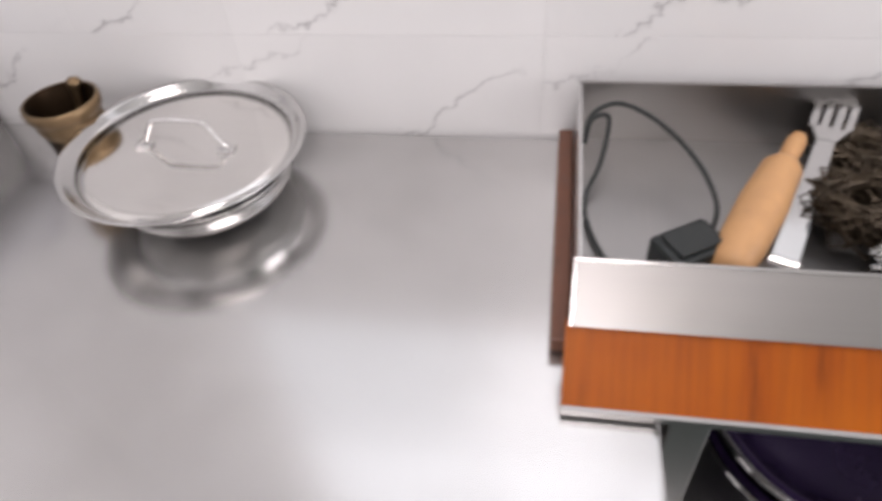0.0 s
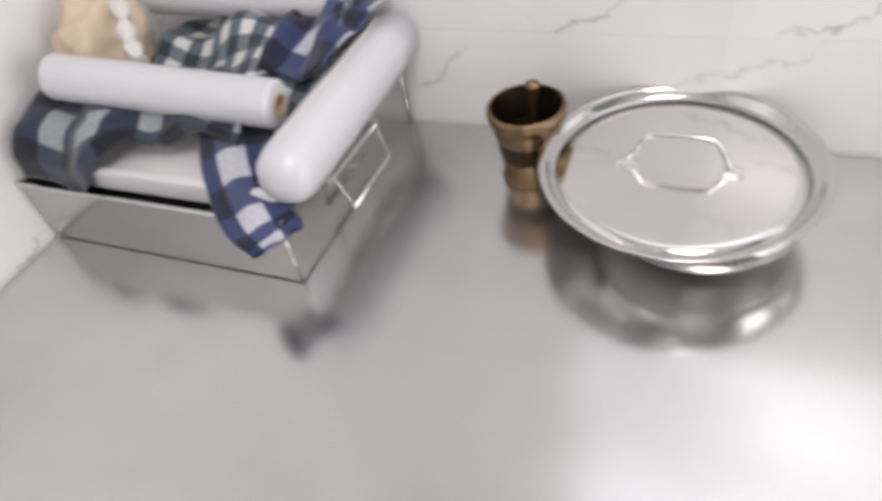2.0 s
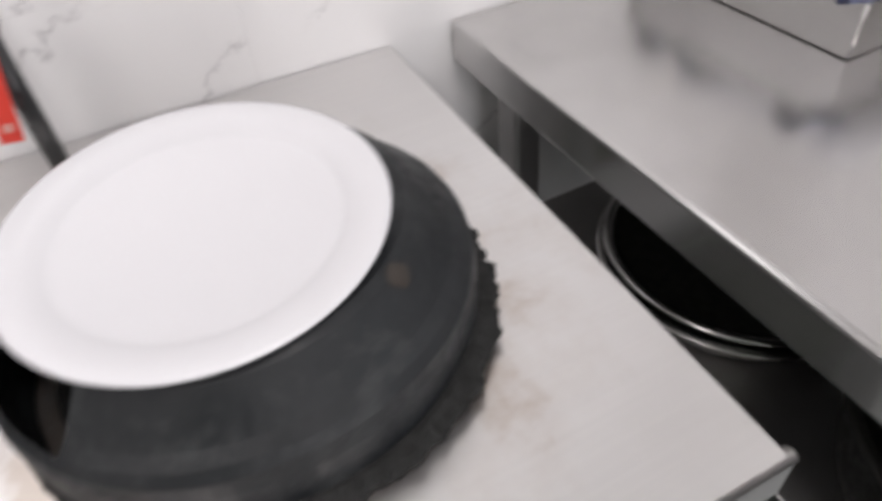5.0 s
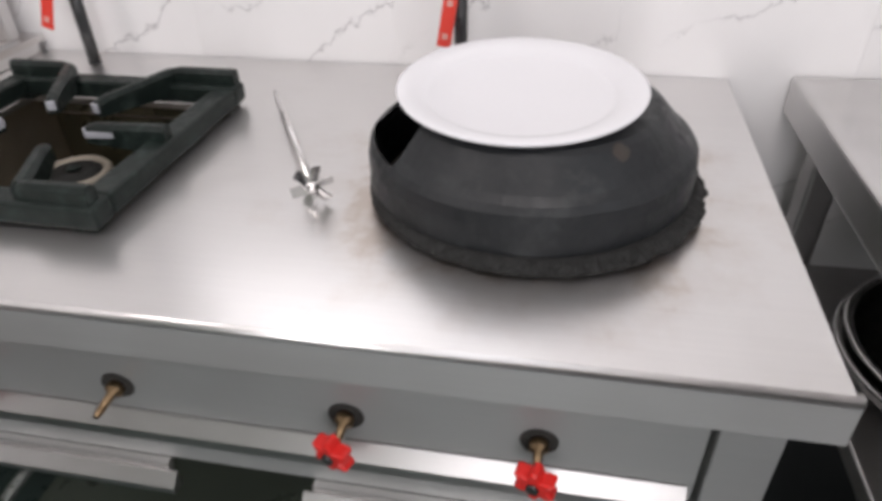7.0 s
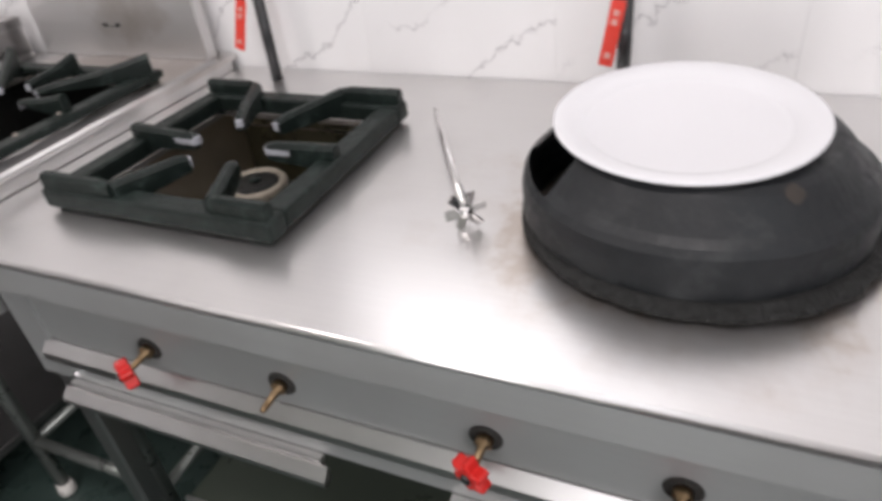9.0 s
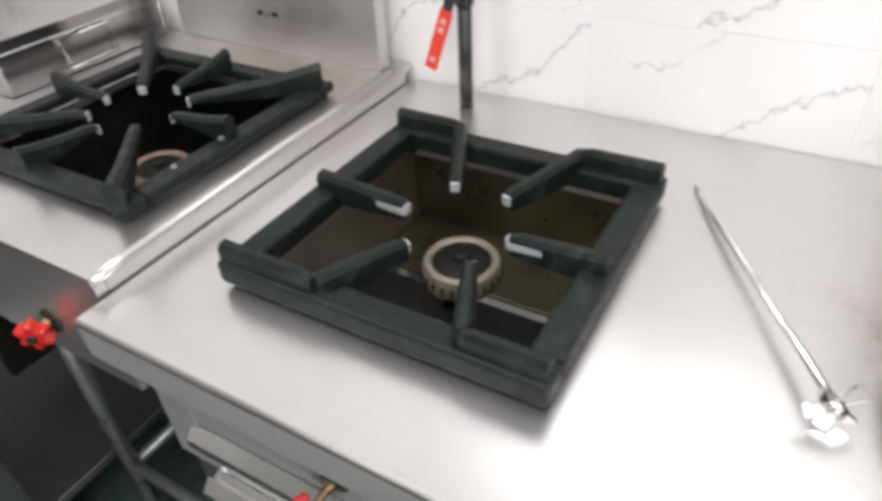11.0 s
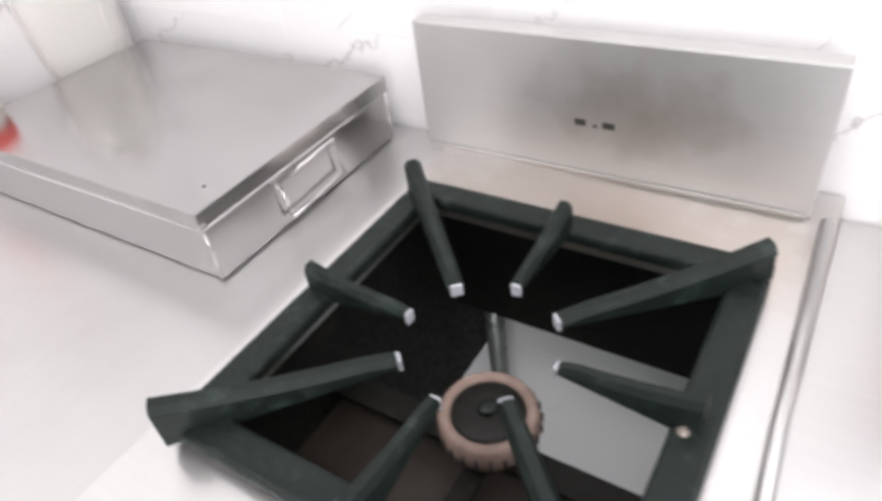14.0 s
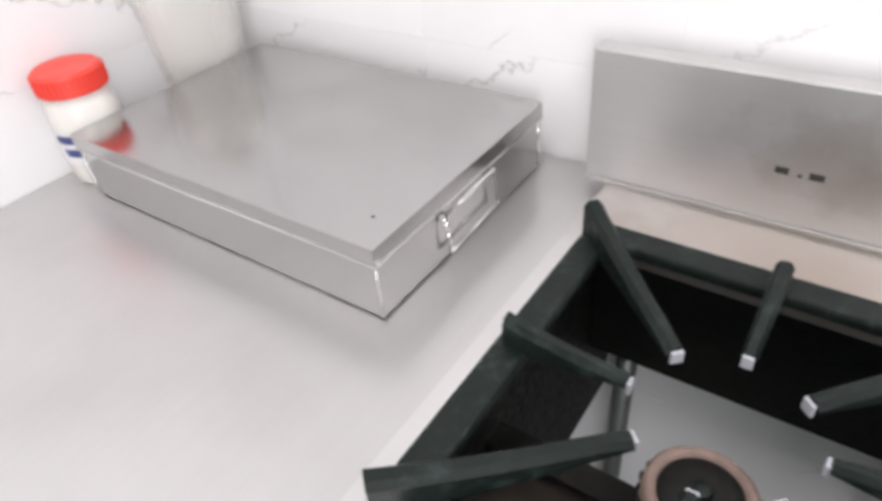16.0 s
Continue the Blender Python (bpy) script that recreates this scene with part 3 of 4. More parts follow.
put(tray, "front_panel", prism([(-.3455, .817), (-.3000, .859), (-.290, .852), (-.335, .8115)], X0 - .006, X1), LAMINATE, "orange wood laminate with dark figure")
put(tray, "front_strip", prism([(-.3475, .8115), (-.3475, .818), (-.344, .8185), (-.336, .8115)], X0 - .006, X1), STEEL_DULL, "dull metal edging strip")
put(tray, "front_flange", prism([(-.305, .8605), (-.270, .891), (-.266, .891), (-.266, .828), (-.269, .828), (-.271, .885), (-.302, .858)], X0 - .002, X1), STEEL_DARK, "steel rim folded over the wood")
# Brighter rod added to draw the glinting line on the flange's edge.
put(tray, "flange_hem", sweep([(X0 - .002, -.303, .8595), (X0 - .002, -.268, .8915), (X1, -.268, .8915)], .0016, 6), STEEL_WIRE, "shiny rod added for the flange's bright edge line")
put(tray, "bottom", boxes((X0, X1, -.27, -.024, .822, .826)), STEEL_DULL)
put(tray, "back_wall", boxes((X0, X1, -.024, -.020, .822, .891)), STEEL_DARK)
put(tray, "side_wall", boxes((X0, X0 + .003, -.268, -.0205, .822, .891)), STEEL)
put(tray, "side_wall", boxes((X1 - .003, X1, -.268, -.0205, .822, .891)), STEEL)
put(tray, "side_board", boxes((X0 - .016, X0 - .001, -.292, -.008, .8115, .826), bevel=.002), WOOD_DARK, "dark brown wooden side board")
put(tray, "base_board", boxes((X0, X1, -.32, -.02, .8115, .8215)), WOOD_DARK)

rack = thing("side_stand", "low steel stand beside the work table", "stand")
put(rack, "top", boxes((1.115, 1.62, -.30, -.02, .78, .8105), bevel=.003), STEEL_DULL)
for x, y in ((1.14, -.28), (1.60, -.28), (1.14, -.05), (1.60, -.05)):
    put(rack, "leg", boxes((x - .018, x + .018, y - .018, y + .018, .002, .78), bevel=.003), STEEL_DULL)
put(rack, "shelf", boxes((1.115, 1.62, -.36, -.02, .48, .50), bevel=.003), STEEL_DULL)


def basin(z, r, label):
    t = thing("basin", label, "basin", (1.345, -.17, z), group="stacked basins")
    put(t, "bowl", lathe([(0, 0), (r * .6, 0), (r * .8, .03), (r * .93, .07), (r, .072), (r, .076), (r * .92, .076), (r * .78, .034), (r * .58, .004), (0, .004)], 48), PURPLE, smooth=True)
    put(t, "rim", sweep([(r * math.cos(2 * math.pi * i / 48), r * math.sin(2 * math.pi * i / 48), .074) for i in range(48)], .004, 6, True), STEEL_SHINE, smooth=True)


basin(.5005, .155, "dark purple enamel basin stacked on the stand's shelf")
basin(.53, .15, "dark purple enamel basin stacked on the stand's shelf")

pin = thing("rolling_pin", "pale wooden rolling pin lying in the utensil tray", "rolling pin")
d = Vector((1.243, -.052, .868)) - Vector((1.155, -.225, .846))
pin.matrix_world = Matrix.Translation((1.155, -.225, .846)) @ d.to_track_quat("Z", "Y").to_matrix().to_4x4()
n = d.length * .9
put(pin, "barrel", lathe([(0, -.004), (.012, -.004), (.0165, .004), (.0195, .03), (.0205, n * .45), (.0175, n * .72), (.012, n * .78), (0, n * .78)], 28), PINWOOD, smooth=True)
put(pin, "handle", lathe([(0, n * .77), (.0075, n * .77), (.0085, n * .85), (.009, n * .95), (.007, n), (0, n * 1.01)], 20), PINWOOD, smooth=True)

ladle = thing("slotted_turner", "steel slotted turner lying beside the rolling pin", "turner")
a, b = Vector((1.202, -.205, .838)), Vector((1.268, -.045, .872))
d = (b - a).normalized()
side = d.cross(Vector((0, 0, 1))).normalized()
up = side.cross(d)


def strip(p, q, w0, w1, t=.0015):
    bm = bmesh.new()
    vs = [bm.verts.new(o + side * s * w + up * k) for k in (-t, t) for o, w in ((p, w0), (q, w1)) for s in (-1, 1)]
    bmesh.ops.convex_hull(bm, input=vs)
    return bm


put(ladle, "handle", strip(a, a + d * .145, .0105, .0075), STEEL_SHINE)
put(ladle, "handle_end", sweep([a - side * .011, a + side * .011], .004, 10), STEEL_WIRE)
e0 = a + d * .143
put(ladle, "neck", strip(e0, e0 + d * .018, .0075, .016), STEEL_SHINE)
for s in (-.0145, -.005, .005, .0145):
    put(ladle, "blade_bar", strip(e0 + d * .018 + side * s, e0 + d * .052 + side * s * 1.05, .0032, .0032), STEEL_SHINE)
put(ladle, "blade_tip", strip(e0 + d * .05, e0 + d * .062, .0185, .013), STEEL_SHINE)

adaptor = thing("power_adaptor", "black plastic power adaptor lying in the tray", "adaptor")
put(adaptor, "case", boxes((-.027, .027, -.02, .02, 0, .03), bevel=.004), BLACK)
put(adaptor, "ridge", boxes((-.02, .02, -.014, .014, .0305, .033), bevel=.001), BLACK)
adaptor.matrix_world = Matrix.Translation((1.128, -.205, .8268)) @ Matrix.Rotation(radians(32), 4, "Z")
cord = thing("cable", "thin black power cable looped in the tray", "cable")
put(cord, "strand", sweep(smooth_line([(1.148, -.185, .845), (1.155, -.150, .852), (1.142, -.105, .862), (1.110, -.062, .874), (1.075, -.042, .880), (1.050, -.050, .872), (1.0445, -.065, .850), (1.050, -.058, .872), (1.066, -.050, .868), (1.060, -.090, .846), (1.0455, -.130, .832), (1.050, -.17, .8305), (1.064, -.208, .8305), (1.085, -.236, .8305), (1.110, -.226, .834)], 8), .0024, 8), BLACK, smooth=True)
sieve = thing("strainer", "dark greasy metal strainer heaped in the tray", "strainer", (1.375, -.120, .8268))
put(sieve, "bowl", lathe([(0, .004), (.02, .004), (.034, .016), (.042, .034), (.046, .035), (.046, .038), (.040, .038), (.031, .019), (0, .008)], 32, .05), GREASE, smooth=True)
put(sieve, "handle", sweep([(.04, .01, .036), (.09, .035, .05), (.13, .05, .055)], .004, 8), GREASE)
spoon = thing("serving_spoon", "large blackened serving spoon leaning in the tray", "spoon", (1.36, -.06, .83))
put(spoon, "bowl", lathe([(0, .0), (.02, .002), (.032, .012), (.034, .016), (.030, .016), (.018, .006), (0, .004)], 28, .04), GREASE, smooth=True)
put(spoon, "handle", sweep([(.03, .01, .016), (.07, .03, .035), (.12, .05, .05)], .004, 8), GREASE)


def scourer(x, y, r, material, label, seed):
    """A tangle of thin metal ribbon."""
    t = thing("metal_scourer", label, "scourer", (x, y, .8268), group="scourers in the tray")
    pts = [(r * math.cos(i * 2.31 + seed) * (1 - .35 * math.sin(i * .7 + seed)), r * math.sin(i * 2.31 + seed) * (1 - .35 * math.cos(i * .9)), .012 + r * .85 * (.5 + .5 * math.sin(i * 1.7 + seed))) for i in range(170)]
    put(t, "wire", sweep(smooth_line(pts, 3), .0011, 5), material)


scourer(1.300, -.212, .030, STEEL_SHINE, "tangled bright metal scourer in the utensil tray", 0)
scourer(1.345, -.190, .034, STEEL_SHINE, "tangled bright metal scourer in the utensil tray", 1.3)
scourer(1.270, -.150, .036, GREASE, "tangled greasy brown scourer in the utensil tray", 2.1)
scourer(1.315, -.115, .038, GREASE, "tangled greasy brown scourer in the utensil tray", 3.4)
scourer(1.290, -.070, .030, GREASE, "tangled greasy brown scourer in the utensil tray", 4.2)

# ---- gas range ----
def along_y(profile, y0, y1):
    """A profile in x, z drawn out along y."""
    bm = bmesh.new()
    a = [bm.verts.new((x, y0, z)) for x, z in profile]
    b = [bm.verts.new((x, y1, z)) for x, z in profile]
    bm.faces.new(a)
    bm.faces.new(b[::-1])
    for i in range(len(a)):
        j = (i + 1) % len(a)
        bm.faces.new((a[i], b[i], b[j], a[j]))
    bmesh.ops.recalc_face_normals(bm, faces=bm.faces)
    return bm


rng = thing("gas_range", "long stainless steel gas range with open legs", "stove")
R0, R1, RX = -1.7265, -.647, .616
top = put(rng, "top", slab_with_hole(.004, RX - .004, R0, R1, .787, Z2, .193, .497, -1.616, -1.310), RANGE_TOP)
for v in top.data.vertices:
    if v.co.y > -.7:
        v.co.y += .007 - .013 * v.co.x / .616  # its north end is skewed to fit its corners in the camera's view
bm = bmesh.new()
sweep([(RX - .006, R0, Z2 - .006), (RX - .006, R1, Z2 - .006)], .006, 12, bm=bm)
put(rng, "front_edge", bm, STEEL_Y, smooth=True)
put(rng, "front_band", boxes((RX - .012, RX - .001, R0, R1, .748, Z2 - .006)), STEEL_PANEL)
put(rng, "side_band", boxes((.004, RX - .013, R1 - .01, R1 - .001, .748, .7865)), STEEL_Y)
put(rng, "side_band", boxes((.004, RX - .013, R0 + .001, R0 + .01, .748, .7865)), STEEL_Y)
put(rng, "control_panel", boxes((.562, .570, R0 + .03, -.722, .60, .7865)), STEEL_PANEL)
put(rng, "back_panel", boxes((.10, .106, R0 + .03, -.722, .575, .7865)), OLIVE)
put(rng, "channel", along_y([(.571, .622), (.573, .622), (.586, .607), (.586, .594), (.571, .594)], R0 + .045, -.728), STEEL_RAIL)
put(rng, "channel_web", boxes((.571, .578, R0 + .045, -.728, .560, .5935)), STEEL_PANEL)
put(rng, "drip_rail", along_y([(.588, .551), (.590, .551), (.602, .538), (.602, .530), (.588, .530)], -1.095, -.712), STEEL_RAIL)
put(rng, "drip_rail", along_y([(.588, .551), (.590, .551), (.602, .538), (.602, .530), (.588, .530)], -1.665, -1.237), STEEL_RAIL)
for y0, y1 in ((-1.095, -.712), (-1.665, -1.237)):
    put(rng, "rail_arm", boxes((.579, .5875, y0 + .01, y1 - .01, .545, .559)), STEEL_Y)
for y in (-.735, -1.64):
    put(rng, "rail_bolt", lathe([(0, .006), (.004, .006), (.005, .003), (.005, 0), (0, 0)], 10), STEEL_WIRE).matrix_local = pose(.578, y, .572, 0, 90, 0)
for y0 in (R0 + .002, -.716):
    put(rng, "front_leg_plate", boxes((.535, .575, y0, y0 + .052, .55, .7475), bevel=.002), STEEL_PANEL)
for x in (.075, .552):
    for y in (R0 + .03, -.69):
        put(rng, "leg", boxes((x - .018, x + .016, y - .018, y + .018, .002, .786 if x < .3 else .549), bevel=.004), STEEL_DULL)
put(rng, "shelf", boxes((.06, .55, -1.60, -.715, .255, .268), bevel=.003), SHELF_GREEN, "dark green shelf under the range")
put(rng, "shelf_lip", boxes((.545, .552, -1.60, -.715, .2685, .274)), STEEL_Y)
put(rng, "manifold", sweep([(.50, R0 + .06, .69), (.50, -.74, .69)], .012, 10), BURNT_SHADE, smooth=True)


def gas_valve(parent, x, y, z, knob=True, turn=0, reach=.040):
    # Flat black disc paints the shade of the opening.
    hole = put(parent, "valve_hole", lathe([(0, .0015), (.0155, .0015), (.016, .0), (0, 0)], 28), SOOT_SHADE, "black oval disc painted for the dark valve opening")
    hole.matrix_local = pose(x + .0005, y, z, 0, 90, 0) @ Matrix.Diagonal((1, 1.12, 1, 1))
    stem = put(parent, "valve_stem", lathe([(0, 0), (.009, 0), (.009, .010), (.0045, .012), (.004, reach - .006), (.003, reach), (0, reach)], 14), BRASS, "brass valve stem", smooth=True)
    stem.matrix_local = pose(x, y, z, 0, 96, 0)
    if knob:
        bm = bmesh.new()
        prof = [(-.007, .82), (-.006, 1.0), (.006, 1.0), (.008, .84)]
        rings = []
        for dz, k in prof:
            rings.append([bm.verts.new(((.0165 + .0042 * math.cos(6 * a)) * k * math.cos(a), (.0165 + .0042 * math.cos(6 * a)) * k * math.sin(a), dz)) for a in (2 * math.pi * i / 48 for i in range(48))])
        for p, q in zip(rings, rings[1:]):
            for i in range(48):
                bm.faces.new((p[i], p[(i + 1) % 48], q[(i + 1) % 48], q[i]))
        bm.faces.new(rings[0][::-1])
        bm.faces.new(rings[-1])
        bmesh.ops.recalc_face_normals(bm, faces=bm.faces)
        kn = put(parent, "knob", bm, RED, "red star-shaped plastic knob", smooth=False)
        kn.matrix_local = pose(x + reach, y, z - reach * .11, 0, 96, turn)
        cap = put(kn, "knob_centre", lathe([(0, .003), (.0055, .003), (.006, 0), (0, 0)], 16), BLACK)
        cap.matrix_local = pose(0, 0, .0082)


for y, z, k in ((-1.479, .655, True), (-1.284, .655, False), (-1.044, .655, True), (-.862, .655, True)):
    gas_valve(rng, .570, y, z, k, 20 * y)


# ---- single stove with splashback ----
st = thing("single_burner_stove", "stainless steel single-burner stove with a stained splashback", "stove")
S0, S1, SX = -2.146, -1.729, .586
put(st, "top", slab_with_hole(.004, SX, S0, S1, .812, Z3, .166, .488, -2.104, -1.784), STOVE_TOP)
put(st, "front_skirt", boxes((.572, SX - .002, S0 + .002, S1 - .002, .66, .8115)), STEEL_Y)
put(st, "side_skirt", boxes((.02, .5715, S1 - .012, S1 - .001, .70, .8115)), STEEL_Y)
# Black of the inner skirts holds both burnt steel and unlit shade.
put(st, "side_skirt", boxes((.02, .5715, S0 + .001, S0 + .012, .46, .8115)), BURNT_SHADE)
put(st, "back_skirt", boxes((.09, .098, S0 + .013, S1 - .013, .606, .8115)), BURNT_SHADE)
put(st, "rolled_edge", sweep([(.052, S1 - .009, Z3), (.30, S1 - .005, Z3), (.47, S1 + .001, Z3 + .001), (.52, S1 + .001, Z3), (.545, S1 - .003, Z3 - .003), (SX - .004, S1 - .003, Z3 - .006)], .0062, 10), STEEL_Y, smooth=True)
put(st, "splashback", boxes((.028, .052, S0 - .027, -1.752, Z3 + .0005, .972), bevel=.002), STEEL_STAINED, "stained steel splashback")
put(st, "splash_flange", boxes((.053, .056, S0 - .022, -1.757, Z3 + .0005, Z3 + .005)), STEEL_WIRE)
for y, w in ((-1.978, .012), (-1.962, .004), (-1.948, .013)):
    put(st, "mark_bar", boxes((.0522, .0526, y - w / 2, y + w / 2, .880, .887 if w > .005 else .883)), SOOT_SHADE, "small dark painted mark")
for x, y in ((.50, -1.735), (.50, -2.09), (.074, -1.76), (.074, -2.09)):
    put(st, "leg", sweep([(x, y, .03), (x, y, .70 if x > .3 else .811)], .0135, 14), PIPE_GREY, smooth=True)
    put(st, "foot", lathe([(0, 0), (.018, 0), (.019, .01), (.016, .032), (0, .032)], 16), MILKY, "pale plastic foot", smooth=True).location = (x, y, .0008)
put(st, "crossbar", sweep([(.50, -1.735, .17), (.50, -2.09, .17)], .011, 12), PIPE_GREY, smooth=True)
put(st, "crossbar", sweep([(.074, -1.76, .17), (.50, -1.735, .17)], .011, 12), PIPE_GREY, smooth=True)
put(st, "crossbar", sweep([(.074, -2.09, .17), (.50, -2.09, .17)], .011, 12), PIPE_GREY, smooth=True)
put(st, "drip_plate", boxes((.325, .5715, S0 + .013, S1 - .013, .662, .667)), RUST_DARK, "brown greasy drip plate")
put(st, "burner_support", boxes((.334, .57, -1.955, -1.935, .706, .7125)), BURNT_SHADE)
put(st, "burner_support", boxes((.32, .348, -2.13, -1.73, .699, .7055)), BURNT_SHADE)
gas_valve(st, SX - .002, -1.858, .712, True, 30, .022)


# ---- burners ----
def burner(x, y, z, ring_mat, label):
    t = thing("gas_burner", label, "burner", (x, y, z), group="gas burners")
    put(t, "head", lathe([(0, .016), (.012, .018), (.03, .016), (.033, .013), (.033, 0), (0, 0)], 40), BURNT_SHADE, smooth=True)
    put(t, "cap", lathe([(0, .0225), (.007, .022), (.009, .019), (.0, .0185)], 20), IRON, smooth=True)
    ring = put(t, "ring", lathe([(.032, .002), (.033, .014), (.040, .018), (.044, .013), (.0455, .0), (.043, -.012), (.034, -.014), (.032, .002)], 48, .02), ring_mat, smooth=True)
    for i in range(24):
        a = 2 * math.pi * i / 24
        p = put(ring, "flame_port", boxes((-.0015, .0015, -.0012, .0012, -.005, .005)), SOOT_SHADE)
        p.matrix_local = Matrix.Rotation(a, 4, "Z") @ Matrix.Translation((.0455, 0, .002))
    put(t, "stem", lathe([(0, -.03), (.014, -.03), (.016, -.012), (0, -.012)], 20), BURNT_SHADE, smooth=True)


burner(.334, -1.945, .744, RUST, "round cast-iron gas burner with a rust-pink ring")
burner(.324, -1.470, .738, RING_GREY, "round greasy steel gas burner inside the range")
put(rng, "drip_tray", boxes((.107, .238, -1.665, -1.262, .622, .628), bevel=.002), OLIVE, "greasy brown drip tray")
put(rng, "drip_tray", boxes((.3315, .561, -1.665, -1.262, .622, .628), bevel=.002), TAN, "scorched tan drip tray")
# Near-black strip stands for the shade in the open gap.
put(rng, "gap_plate", boxes((.2385, .3275, -1.664, -1.263, .606, .612)), SOOT_SHADE, "black strip painted for the dark gap between the trays")
put(rng, "tray_edge", boxes((.3280, .3312, -1.664, -1.263, .612, .634)), STEEL_WIRE, "bright folded tray edge")
# Strip lies below the panel's top, placed to show from the camera.
put(rng, "panel_edge", boxes((.1065, .110, -1.66, -1.265, .731, .735)), STEEL_WIRE, "pale strip set on the panel to fit the camera's view")
blob = lathe([(0, .0012), (.012, .001), (.018, .0006), (.020, 0), (0, 0)], 28, .5)
for v in blob.verts:
    v.co.x *= 1.9
put(rng, "spill", blob, SOOT_SHADE, "burnt black spill").matrix_local = pose(.40, -1.345, .6282, 0, 0, -35)
put(rng, "inner_side", boxes((.107, .561, -1.672, -1.666, .60, .7865)), TAN, "pale scorched side sheet")
put(rng, "inner_side", boxes((.107, .561, -1.261, -1.255, .60, .7865)), OLIVE)
put(rng, "burner_support", boxes((.310, .562, -1.48, -1.46, .699, .7055)), BURNT_SHADE)


# ---- pan grates ----
def fin(p, q, z0, z1, w, drop=.0, tip=True, rise=0.0):
    """An upright cast rib from p to q, its foot at z0 and its top at z1."""
    p, q = Vector((*p, 0)), Vector((*q, 0))
    d = (q - p).normalized()
    s = Vector((-d.y, d.x, 0))
    bm = bmesh.new()
    n = 7
    rings = []
    for i in range(n + 1):
        k = i / n
        o = p.lerp(q, k)
        ww = w * (1 - .18 * k)
        top = z1 + rise * (1 - k) ** 2 - (.003 if i == n else 0)
        low = z0 + drop * k
        rings.append([bm.verts.new(o + s * a * ww + Vector((0, 0, z))) for a, z in ((-1, low), (1, low), (1.0, top - .0055), (.5, top), (-.5, top), (-1.0, top - .0055))])
    for a, b in zip(rings, rings[1:]):
        for i in range(6):
            bm.faces.new((a[i], a[(i + 1) % 6], b[(i + 1) % 6], b[i]))
    bm.faces.new(rings[0][::-1])
    bm.faces.new(rings[-1])
    bmesh.ops.recalc_face_normals(bm, faces=bm.faces)
    return bm


def add_fin(t, p, q, z0, z1, w, drop=.012, rise=0.0, worn=0.0):
    """A finger with its bare worn end, and, where given, a length of rubbed flank."""
    f = put(t, "finger", fin(p, q, z0, z1, w, drop, rise=rise), IRON)
    d = (Vector(q) - Vector(p)).normalized()
    at = Matrix.Translation((q[0], q[1], 0)) @ Matrix.Rotation(math.atan2(d.y, d.x), 4, "Z")
    e = put(f, "worn_tip", boxes((0, .0035, -w * .6, w * .6, z1 - .017, z1 - .005), bevel=.0012), WORN, "bare worn metal tip")
    e.matrix_local = at
    if worn:
        e = put(f, "worn_flank", boxes((-worn, .002, -w * .90, w * .90, z1 - .016, z1 - .0075), bevel=.0012), WORN, "rubbed bare flank")
        e.matrix_local = at


def frame_bars(t, x0, x1, y0, y1, z0, z1, w):
    for name, r in (("back_bar", (x0, x0 + w, y0, y1)), ("front_bar", (x1 - w, x1, y0, y1)), ("side_bar", (x0 + w, x1 - w, y0, y0 + w)), ("side_bar", (x0 + w, x1 - w, y1 - w, y1))):
        put(t, name, boxes((*r, z0, z1), bevel=.004, seg=2), IRON)
    for x in (x0 + .02, x1 - .02):
        for y in (y0 + .02, y1 - .02):
            put(t, "foot", boxes((x - .012, x + .012, y - .012, y + .012, z0 - .006, z0 + .001)), IRON)


g = thing("pan_grate", "black cast-iron pan grate with eight fingers on the stove", "grate", group="pan grates")
cx, cy, zt, zf = .335, -1.945, .857, .842
frame_bars(g, .148, .506, -2.122, -1.766, Z3 + .0065, zf, .030)
for sx, sy in ((-1, -1), (-1, 1), (1, -1), (1, 1)):
    corner = (cx + sx * .172, cy + sy * .172)
    add_fin(g, corner, (cx + sx * .045, cy + sy * .047), Z3 + .010, zt, .0090, .014, .016)
for dx, dy in ((-1, 0), (1, 0), (0, -1), (0, 1)):
    add_fin(g, (cx + dx * .166, cy + dy * .168), (cx + dx * .066, cy + dy * .067), Z3 + .012, zt, .0074, .014, .013)
for x, y in ((.345, -1.787), (.42, -1.787)):
    put(g, "bolt", lathe([(0, .004), (.003, .003), (.0045, .001), (.0045, 0), (0, 0)], 10), BOLT).location = (x, y, zf)

g = thing("pan_grate", "black cast-iron pan grate with bent ribs on the range", "grate", group="pan grates")
x0, x1, y0, y1, zt, zf = .176, .514, -1.634, -1.292, .843, .826
frame_bars(g, x0, x1, y0, y1, Z2 + .0065, zf, .031)
for ys, yc, yt in ((y0, -1.542, -1.487), (y1, -1.388, -1.425)):
    put(g, "corner_rib", fin((x0 + .012, ys + (.004 if ys == y0 else -.004)), (x0 + .012, yc), Z2 + .01, zt + .002, .008), IRON)
    add_fin(g, (x0 + .012, yc), (.303, yt), Z2 + .014, zt, .0085)
for ys, yc, yt in ((y0, -1.52, -1.478), (y1, -1.372, -1.408)):
    put(g, "corner_rib", fin((x1 - .012, ys + (.004 if ys == y0 else -.004)), (x1 - .012, yc), Z2 + .01, zt + .002, .008), IRON)
    add_fin(g, (x1 - .012, yc), (.418, yt), Z2 + .014, zt, .0085)
add_fin(g, (.353, y0 + .006), (.363, -1.512), Z2 + .014, zt, .0085, worn=.034)
add_fin(g, (.360, y1 - .006), (.367, -1.392), Z2 + .014, zt, .0085, worn=.034)

